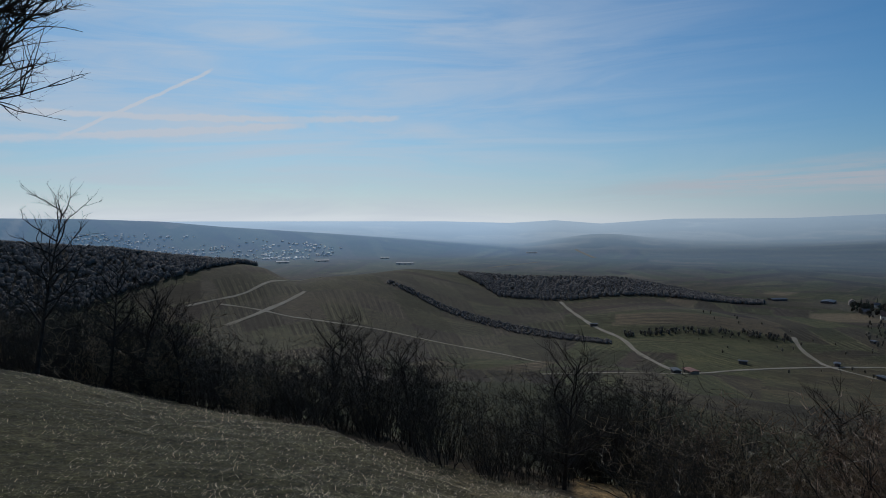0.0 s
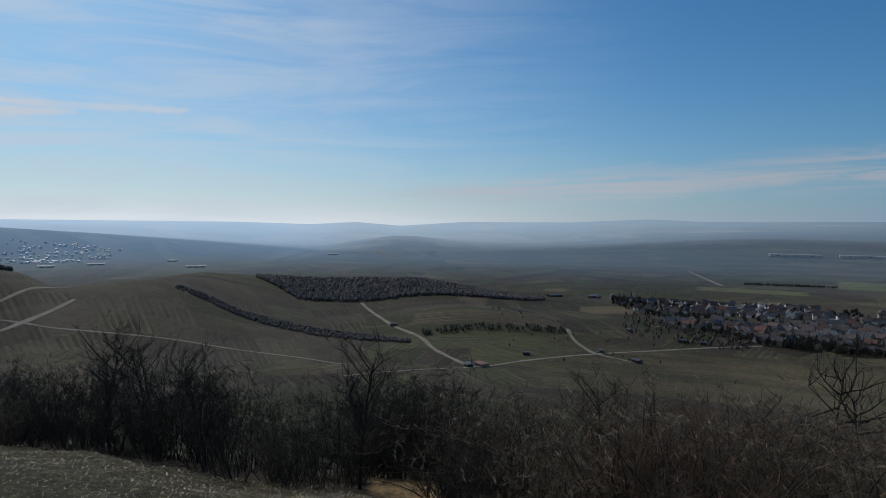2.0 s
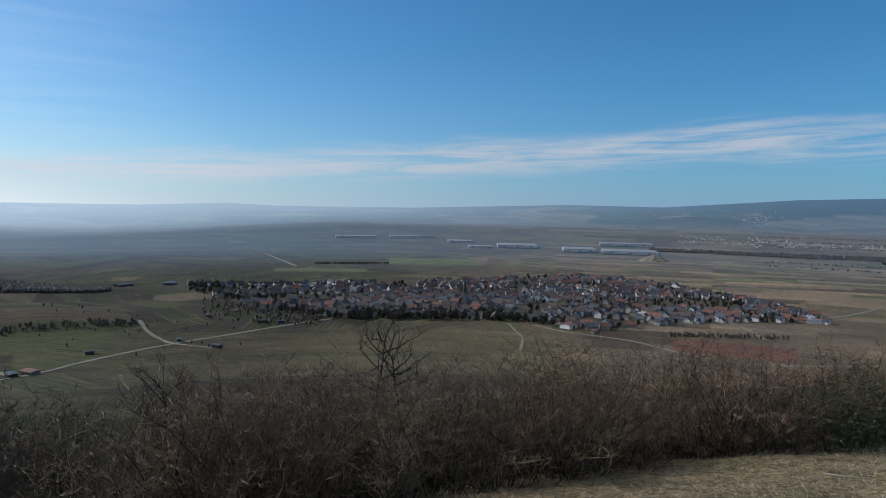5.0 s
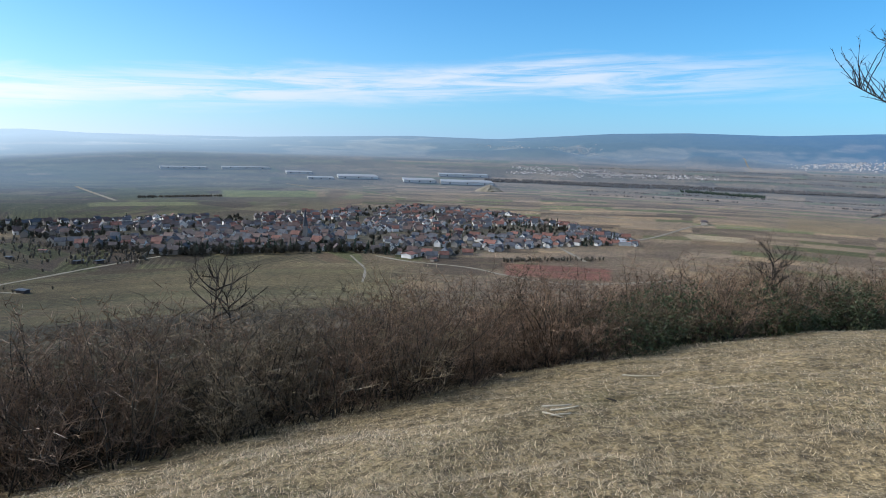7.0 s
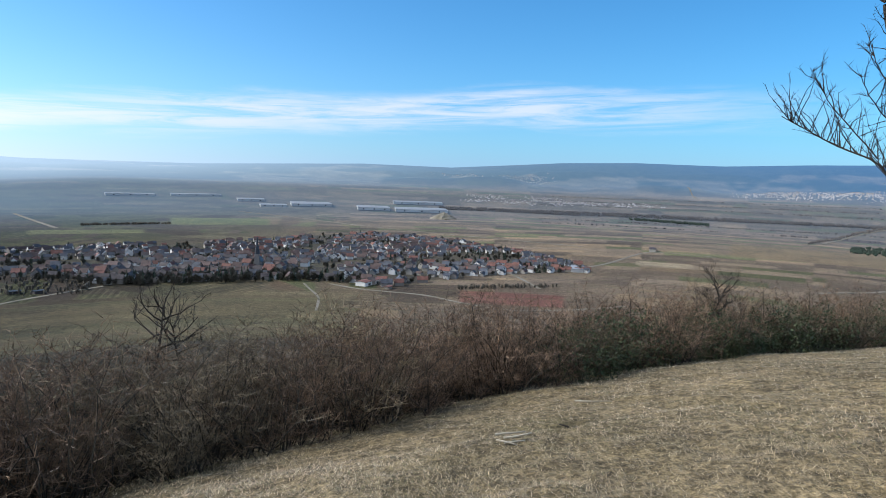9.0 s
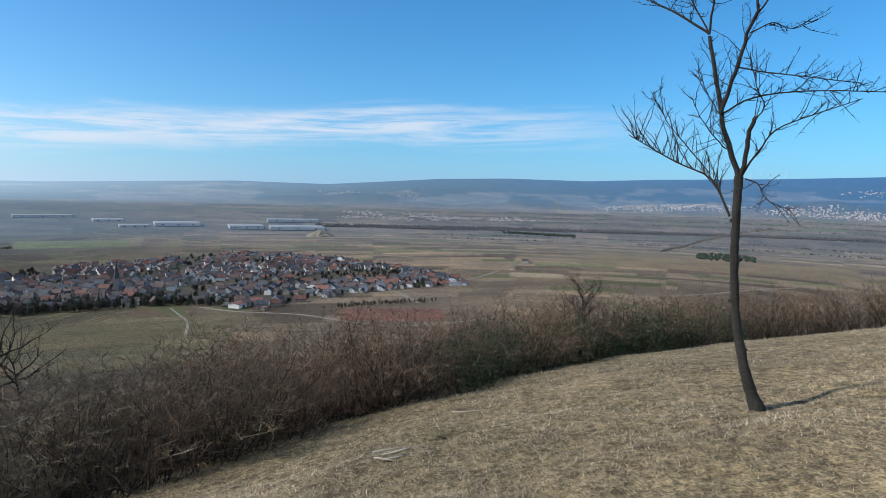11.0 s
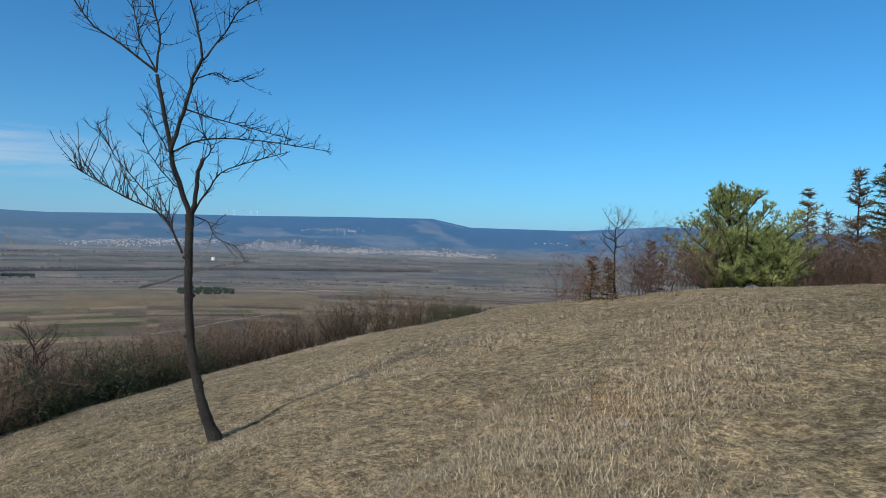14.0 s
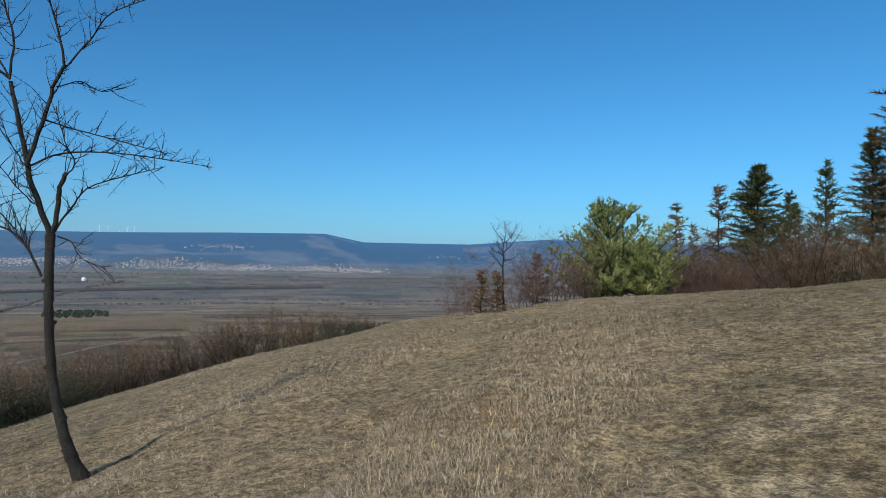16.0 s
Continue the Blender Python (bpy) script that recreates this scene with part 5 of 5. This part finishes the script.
vines("vine_rows", 14, 330, 70, 40, 90)
vines("vine_rows", 24, 350, 62, 46, 100)
vines("vine_rows", 34, 370, 55, 44, 90)
vines("vine_rows", 3, 480, 100, 40, 80)
vines("vine_rows", -8, 640, 120, 40, 90, 2.6)
vines("vine_rows", 52, 420, 35, 46, 100)


# ---- houses ----
def gable(w, d, eave, ridge):
    s = Shape()
    x, y = w / 2, d / 2
    s.v = [Vector(p) for p in ((-x, -y, -2), (x, -y, -2), (x, y, -2), (-x, y, -2), (-x, -y, eave), (x, -y, eave), (x, y, eave), (-x, y, eave), (-x, 0, ridge), (x, 0, ridge))]
    s.f = [(0, 1, 5, 4), (2, 3, 7, 6), (1, 2, 6, 9, 5), (3, 0, 4, 8, 7)]
    return s


def gable_roof(w, d, eave, ridge, thick=0.3, over=0.45):
    s = Shape()
    x, y = w / 2 + over, d / 2 + over
    drop = (ridge - eave) * over / (d / 2)
    for sgn in (-1, 1):
        i = len(s.v)
        for dz in (0.02, thick):
            s.v += [Vector((-x, sgn * y, eave - drop + dz)), Vector((x, sgn * y, eave - drop + dz)), Vector((x, 0, ridge + dz)), Vector((-x, 0, ridge + dz))]
        s.f += [tuple(i + k for k in q) for q in ((0, 1, 2, 3), (7, 6, 5, 4), (0, 4, 5, 1), (1, 5, 6, 2), (3, 7, 4, 0))]
    return s


def one_box(name, c, size, mat):
    s = Shape()
    s.box(c, size)
    return s.mesh(name, mat)


def house_kind(i, label):
    rng = random.Random(900 + i)
    w, d, eave = rng.uniform(9, 14), rng.uniform(7.5, 10), rng.uniform(3.4, 6.2)
    ridge = eave + d * rng.uniform(0.36, 0.5)
    wall, roof = PLASTER[i % 4 if i % 3 else 0], ROOF[(0, 1, 2, 3, 2, 0, 3, 0, 1, 2, 3, 1)[i]]
    out = [("wall", gable(w, d, eave, ridge).mesh("wall", wall)), ("roof", gable_roof(w, d, eave, ridge).mesh("roof", roof)),
           ("chimney", one_box("chimney", (w * .22, d * .12, ridge + .1), (.7, .7, 1.8), ROOF[1]))]
    # a lower wing across the main house
    lw, ld, le = w * rng.uniform(.35, .5), d * rng.uniform(.5, .8), eave * .72
    turn = Matrix.Translation((w * rng.choice((-.25, .25)), -d * .62, 0)) @ Matrix.Rotation(math.pi / 2, 4, "Z")
    for key, shape, mat in (("wing", gable(ld, lw, le, le + lw * .42), wall), ("wing_roof", gable_roof(ld, lw, le, le + lw * .42), ROOF[(i * 3 + 1) % 4])):
        shape.v = [turn @ v for v in shape.v]
        out.append((key, shape.mesh(key, mat)))
    for k, side in ((0, -1), (1, 1)):
        for fx in (-.28, .05, .3):
            out.append(("window", one_box("window", (w * fx, side * (d / 2 + .01), eave * .62), (1.2, .12, 1.4), PANE)))
    for side in (-1, 1):
        out.append(("window", one_box("window", (side * (w / 2 + .01), 0, eave + .6), (.12, 1.3, 1.3), PANE)))
    out.append(("door", one_box("door", (w * -.1, -d / 2 - .02, .95), (1.1, .14, 2.2), ROOF[2])))
    return out, label


HOUSE = [house_kind(i, lab) for i, lab in enumerate((
    "white plastered village house with an orange-red tiled roof", "cream house with a brown tiled roof", "beige village house with a dark brown roof", "white house with a dark slate roof",
    "sand-coloured house with a brown tiled roof", "cream gabled house with a red tiled roof", "white gabled house with a dark brown roof", "beige house with a bright red roof",
    "greyish plastered house with a brown roof", "white gabled house with a dark roof", "tan village house with a grey slate roof", "old grey house with a weathered brown roof"))]


def village():
    rng = random.Random(41)
    first, taken, rest = {}, [], []

    def free(p, d):
        if any((p.x - q.x) ** 2 + (p.y - q.y) ** 2 < d * d for q in taken):
            return False
        taken.append(p)
        return True
    for az, r in ((57.1, 930), (61.0, 800), (85.5, 1000)):
        taken.append(polar(az, r))
    n = 0
    for _ in range(14000):
        az = rng.uniform(33.0, 86.5)
        r0, r1 = float(np.interp(az, *VILLAGE_NEAR)), float(np.interp(az, *VILLAGE_FAR))
        r = math.sqrt(rng.uniform(r0 * r0, r1 * r1))
        # many stand along the lanes, which follow the slope
        lane = 26 * math.sin(az * .17) + 14 * math.sin(az * .43)
        if rng.random() < .6:
            r = round((r + lane) / 27) * 27 - lane + rng.uniform(-4, 4)
        if not r0 < r < r1:
            continue
        p = Vector((r * math.sin(radians(az)), r * math.cos(radians(az)), 0))
        if float(vnoise(p.x / 70, p.y / 70, 81)) > .16 or rng.random() > float(np.interp(az, (33, 38, 42), (.12, .3, 1.0))) or not free(p, rng.choice((10, 11, 12, 15))):
            continue
        p = polar(az, r)
        kind = rng.randrange(12) if az < 72 else rng.choice((0, 3, 5, 6, 7, 9, 3, 6))
        turn = -az + 20 * math.sin(r * .012) + rng.choice((0, 0, 90)) + rng.uniform(-12, 12)
        m = Matrix.Translation(p) @ pose(0, 0, 0, 0, 0, turn) @ Matrix.Scale(rng.uniform(.75, 1.2), 4)
        meshes, label = HOUSE[kind]
        if n >= 290:
            rest.append((m, kind))
        else:
            scatter(first, kind, meshes, "house", m, label, "house", "houses of the village")
        n += 1
        if n >= 1050:
            break
    # the remaining houses, joined
    walls, roofs = [Shape() for _ in range(4)], [Shape() for _ in range(4)]
    for i, (m, kind) in enumerate(rest):
        w, d, e = 9 + kind % 4, 7.5 + kind % 3, 3.6 + kind % 3
        for src, dst in ((gable(w, d, e, e + d * .43), walls[i * 7 % 4]), (gable_roof(w, d, e, e + d * .43), roofs[(0, 1, 2, 3, 1, 2, 3, 3)[(i * 5 + kind) % 8]])):
            j = len(dst.v)
            dst.v += [m @ v for v in src.v]
            dst.f += [tuple(j + k for k in q) for q in src.f]
    for k in range(4):
        ob = tagged(new("house_cluster", walls[k].mesh("house_cluster", PLASTER[k])), "closely built village houses with brown, red and slate roofs", "houses", kind="stuff")
        part("roof_field", roofs[k].mesh("roof_field", ROOF[k]), ob)
    # trees among the houses
    fir = far_fir(89, 11)
    puff = wood_crown(90, 8.5)
    first = {}
    count_tree, groves = 0, {"bare": Shape(), "fir": Shape()}
    for _ in range(1500):
        az = rng.uniform(33, 86)
        r0, r1 = float(np.interp(az, *VILLAGE_NEAR)), float(np.interp(az, *VILLAGE_FAR))
        edge = rng.random() < .45
        r = r0 + rng.uniform(-14, 45) if edge and 40 < az < 66 else math.sqrt(rng.uniform(r0 * r0, r1 * r1))
        if not (edge and 40 < az < 66) and float(vnoise(r * math.sin(radians(az)) / 70, r * math.cos(radians(az)) / 70, 81)) < rng.uniform(-.4, .2):
            continue
        p = polar(az, r)
        t = rng.choice(("bare", "bare", "bare", "fir") if edge and 44 < az < 62 else ("bare", "bare", "bare", "bare", "fir"))
        m = Matrix.Translation(p) @ pose(0, 0, 0, 0, 0, rng.uniform(0, 360)) @ Matrix.Scale(rng.uniform(.75, 1.35) * (1.2 if edge and 44 < az < 62 else 1), 4)
        if count_tree >= 290:
            for key, me in fir if t == "fir" else puff:
                if key == "crown":
                    dst = groves[t]
                    j = len(dst.v)
                    dst.v += [m @ v.co for v in me.vertices]
                    dst.f += [tuple(j + k for k in q.vertices) for q in me.polygons]
            continue
        count_tree += 1
        scatter(first, t, fir if t == "fir" else puff, "garden_tree", m, "dark conifer among the village houses" if t == "fir" else "leafless tree between the village houses", "tree", "trees in the village")
    for t, mat, label in (("bare", GARDEN, "leafless garden trees crowded between the houses"), ("fir", CONIFER_FAR, "dark conifers standing between the houses")):
        tagged(new("garden_grove", groves[t].mesh("garden_grove", mat)), label, "trees", kind="stuff")


def far_fir(seed, tall):
    rng = random.Random(seed)
    trunk, crown = Shape(), Shape()
    trunk.tube([Vector((0, 0, -1)), Vector((0, 0, tall * .5)), Vector((0, 0, tall * .95))], [.25, .15, .05], 5)
    for i in range(130):
        k = i / 130
        a, q = rng.uniform(0, 6.283), tall * .24 * (1 - k) + .2
        o = Vector((0, 0, tall * (.08 + .9 * k)))
        crown.spike(o, o + Vector((math.cos(a) * q, math.sin(a) * q, -.3 * q)), .3)
    return [("trunk", trunk.mesh("trunk", BARK, True)), ("crown", crown.mesh("crown", CONIFER_FAR))]


def wood_crown(seed, tall):
    """A dense leafless crown as seen from far off, on a short trunk."""
    rng = random.Random(seed)
    trunk, crown = Shape(), Shape()
    trunk.tube([Vector((0, 0, -1)), Vector((0.1, 0, tall * .25)), Vector((0, .1, tall * .5))], [.3, .25, .15], 6)
    for _ in range(140):
        o = Vector((rng.uniform(-.8, .8), rng.uniform(-.8, .8), tall * rng.uniform(.15, .6)))
        e = o + Vector((rng.gauss(0, 1), rng.gauss(0, 1), rng.gauss(.55, .7))).normalized() * tall * rng.uniform(.2, .42)
        crown.twig(o, e, .36)
    return [("trunk", trunk.mesh("trunk", BARK, True)), ("crown", crown.mesh("crown", GARDEN))]


village()


def church():
    p = polar(57.1, 930)
    ob = empty_at("church", Matrix.Translation(p) @ pose(0, 0, 0, 0, 0, 25), "stone village church with a slender dark slate spire", "church")
    part("nave", gable(24, 11, 8, 14).mesh("nave", PLASTER[2]), ob)
    part("roof", gable_roof(24, 11, 8, 14).mesh("roof", SLATE), ob)
    part("tower", one_box("tower", (-14, 0, 9), (6.5, 6.5, 22), PLASTER[3]), ob)
    s = Shape()
    for k in range(8):
        a = k * math.pi / 4 + math.pi / 8
        s.v.append(Vector((-14 + 3.9 * math.cos(a), 3.9 * math.sin(a), 20)))
    s.v.append(Vector((-14, 0, 46)))
    s.f = [(k, (k + 1) % 8, 8) for k in range(8)]
    part("spire", s.mesh("spire", SLATE), ob, "slender dark slate spire")
    for k in range(4):
        part("window", one_box("window", (-8 + 5.5 * k, -5.55, 4.6), (1.4, .14, 4), PANE), ob)


church()


def hall(name, az, r, w, d, h, turn, wall, roof, label, category="hall"):
    p = polar(az, r)
    ob = empty_at(name, Matrix.Translation(p) @ pose(0, 0, 0, 0, 0, turn), label, category)
    part("wall", gable(w, d, h, h + d * (.08 if d < 40 else .012)).mesh("wall", wall), ob)
    part("roof", gable_roof(w, d, h, h + d * (.08 if d < 40 else .012), .4, .8).mesh("roof", roof), ob)
    gates = min(3, max(2, int(w / 18)))
    for k in range(gates):
        part("gate", one_box("gate", ((k + .5) * w / gates - w / 2, -d / 2 - .02, h * .35), (min(5, w / 8), .2, h * .6), SLATE), ob)


hall("sports_hall", 60.6, 815, 24, 13, 4.5, 15, PLASTER[1], SLATE, "low village hall with a dark metal roof")
hall("farm_hall", 85.5, 1000, 44, 18, 5, 10, PLASTER[0], METAL_ROOF, "long white farm hall with a pale roof")
hall("winery", 66.8, 765, 36, 14, 5, -10, PLASTER[0], ROOF[0], "white winery building with a red roof")
hall("farmstead", 91.9, 1440, 38, 14, 6, 0, PLASTER[1], ROOF[1], "lone farmstead in the open fields", "farmhouse")
for az, r, w, d, h in ((67, 2600, 125, 170, 8), (71.3, 2580, 205, 180, 8), (71.0, 2840, 215, 120, 8), (61.5, 2680, 160, 190, 7), (47, 2900, 180, 90, 6), (52, 2920, 200, 80, 6), (56.4, 2800, 105, 120, 6), (58.3, 2600, 100, 90, 6)):
    hall("warehouse", az, r, w, d, h, -az + 4, METAL_WALL, METAL_ROOF, "long pale flat-roofed warehouse in the plain", "warehouse")
for az, r, w in ((-14.3, 2224, 52), (-3.5, 2077, 70), (-10.9, 2298, 60), (-5.3, 2447, 40), (-21, 2520, 60), (8, 2900, 60)):
    hall("farm_shed", az, r, w * .8, 30, 4, -az + 6, HAZY_WALL, METAL_ROOF, "pale-roofed shed far off near a village", "shed")
for az, r, w, red in ((21.6, 545, 12, 1), (20.4, 538, 9, 0), (13.5, 768, 8, 0), (25.6, 620, 7, 0), (35.2, 625, 9, 0), (32.2, 665, 7, 0), (36.7, 860, 8, 1), (34.5, 815, 7, 0), (39, 770, 10, 0), (40.5, 765, 9, 0), (68.6, 735, 9, 1), (17, 1080, 13, 0), (28, 1230, 26, 0), (31.5, 1240, 30, 0)):
    hall("hut", az, r, w, w * .6, 2.8, az * 13, PLASTER[2] if red else ROOF[2], ROOF[0] if red else SLATE, "small hut with a red roof between the vineyards" if red else "small dark hut between the vineyards", "hut")


def mound():
    p = polar(73.4, 2280)
    rng = random.Random(6)
    s = Shape()
    n, rings = 24, 7
    for j in range(rings):
        k = j / (rings - 1)
        for i in range(n):
            a = 2 * math.pi * i / n
            q = (1 - k) * (52 + rng.uniform(-6, 6))
            s.v.append(Vector((math.cos(a) * q * 1.3, math.sin(a) * q, -2 + 27 * k ** .85 + rng.uniform(-.8, .8))))
    for j in range(rings - 1):
        for i in range(n):
            s.f.append((j * n + i, j * n + (i + 1) % n, (j + 1) * n + (i + 1) % n, (j + 1) * n + i))
    ob = new("gravel_heap", s.mesh("gravel_heap", TRACK))
    ob.matrix_basis = Matrix.Translation(p)
    tagged(ob, "large pale heap of gravel in the plain", "heap")


mound()


def clumps(seed, groups, count, a0, a1, lo, hi):
    """Places gathered in loose groups, as a town's quarters are."""
    rng = random.Random(seed)
    out = []
    for a, r in spread(seed, groups, a0, a1, lo, hi):
        for _ in range(int(count / groups * rng.uniform(.4, 1.6))):
            out.append((a + rng.gauss(0, .8), r + rng.gauss(0, 28)))
    return out


def far_town(name, places, size, label, roof=None, top=.8, wall=None):
    """Towns miles away: small gabled blocks, walls and roofs in two bodies under one thing."""
    rng = random.Random(len(places))
    walls, roofs = Shape(), Shape()
    for az, r in places:
        p = polar(az, r)
        m = Matrix.Translation(p) @ pose(0, 0, 0, 0, 0, rng.uniform(0, 180)) @ Matrix.Scale(size * rng.uniform(.6, 1.3), 4)
        for src, dst in ((gable(1, .7, .55, top), walls), (gable_roof(1, .7, .55, top, .05, .05), roofs)):
            i = len(dst.v)
            dst.v += [m @ (v if v.z > -1 else Vector((v.x, v.y, -.3))) for v in src.v]
            dst.f += [tuple(i + k for k in q) for q in src.f]
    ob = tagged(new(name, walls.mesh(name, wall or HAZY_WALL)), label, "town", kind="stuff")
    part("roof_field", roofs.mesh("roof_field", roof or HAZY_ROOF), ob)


# roof white on the walls too, and flat pitches, to stand in for glint
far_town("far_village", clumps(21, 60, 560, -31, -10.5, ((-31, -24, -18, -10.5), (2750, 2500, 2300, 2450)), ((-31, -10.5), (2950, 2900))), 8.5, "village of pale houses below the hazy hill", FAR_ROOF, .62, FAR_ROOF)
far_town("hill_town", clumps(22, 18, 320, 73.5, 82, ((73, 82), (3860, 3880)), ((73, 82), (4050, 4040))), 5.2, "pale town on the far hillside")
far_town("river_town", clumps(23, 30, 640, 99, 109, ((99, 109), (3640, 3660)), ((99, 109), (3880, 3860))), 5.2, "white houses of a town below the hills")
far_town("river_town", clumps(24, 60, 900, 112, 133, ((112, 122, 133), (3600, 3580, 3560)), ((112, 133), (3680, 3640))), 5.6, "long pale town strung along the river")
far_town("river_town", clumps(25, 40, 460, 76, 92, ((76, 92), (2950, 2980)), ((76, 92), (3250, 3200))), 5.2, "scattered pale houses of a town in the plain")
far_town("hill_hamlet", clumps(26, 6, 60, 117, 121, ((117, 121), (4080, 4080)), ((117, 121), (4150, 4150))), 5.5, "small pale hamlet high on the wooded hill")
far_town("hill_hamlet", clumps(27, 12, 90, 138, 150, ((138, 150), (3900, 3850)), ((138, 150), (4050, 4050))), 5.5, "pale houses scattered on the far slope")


def wind_turbine(az, r, turn):
    """A far turbine: a tapered tower with its nacelle and three blades."""
    p = polar(az, r)
    ob = empty_at("wind_turbine", Matrix.Translation(p) @ pose(0, 0, 0, 0, 0, 180 - az), "slender white wind turbine on the crest of the far hills", "wind turbine", "turbines on the crest")
    tower = Shape()
    tower.tube([Vector((0, 0, -4)), Vector((0, 0, 14)), Vector((0, 0, 30))], [1.3, 1.0, .7], 8, True)
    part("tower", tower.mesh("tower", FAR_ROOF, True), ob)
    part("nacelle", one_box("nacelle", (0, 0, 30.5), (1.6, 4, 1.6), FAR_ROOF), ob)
    for k in range(3):
        a = radians(turn + 120 * k)
        blade = Shape()
        tip = Vector((math.sin(a), 0, math.cos(a)))
        hub = Vector((0, -2.4, 30.5))
        blade.tube([hub, hub + tip * 4, hub + tip * 15], [.5, .9, .2], 5)
        part("blade", blade.mesh("blade", FAR_ROOF), ob)


for az, r, turn in ((110.1, 4560, 10), (110.7, 4580, 50), (111.5, 4570, 80), (112.1, 4590, 30), (112.6, 4570, 100)):
    wind_turbine(az, r, turn)


def tank():
    """A white storage tank with a domed top, out in the plain."""
    p = polar(109.1, 3120)
    ob = empty_at("storage_tank", Matrix.Translation(p), "white domed storage tank in the far plain", "tank")
    body, dome = Shape(), Shape()
    body.tube([Vector((0, 0, -2)), Vector((0, 0, 9))], [9, 9], 20)
    dome.tube([Vector((0, 0, 9)), Vector((0, 0, 12)), Vector((0, 0, 14)), Vector((0, 0, 15))], [9, 7.6, 4.6, .3], 20, True)
    part("body", body.mesh("body", FAR_ROOF, True), ob)
    part("dome", dome.mesh("dome", FAR_ROOF, True), ob)


tank()
track("road_embankment", [(104.4, 2045), (106.5, 2480), (109.2, 2800), (111.7, 3020)], 9, "pale road on an embankment across the plain", 1.2)
wood("embankment_scrub", spread(31, 240, 103.5, 112, ((103.5, 106.5, 109.2, 112), (1990, 2500, 2815, 3040)), ((103.5, 106.5, 109.2, 112), (2050, 2560, 2880, 3100))), 7, WOOD_FAR, "bare scrub along the embankment")
track("track_pale", [(104.5, 985), (105.9, 1015), (107.8, 1053), (110.5, 1145), (114, 1250)], 7, "pale farm track below the grove", .3)
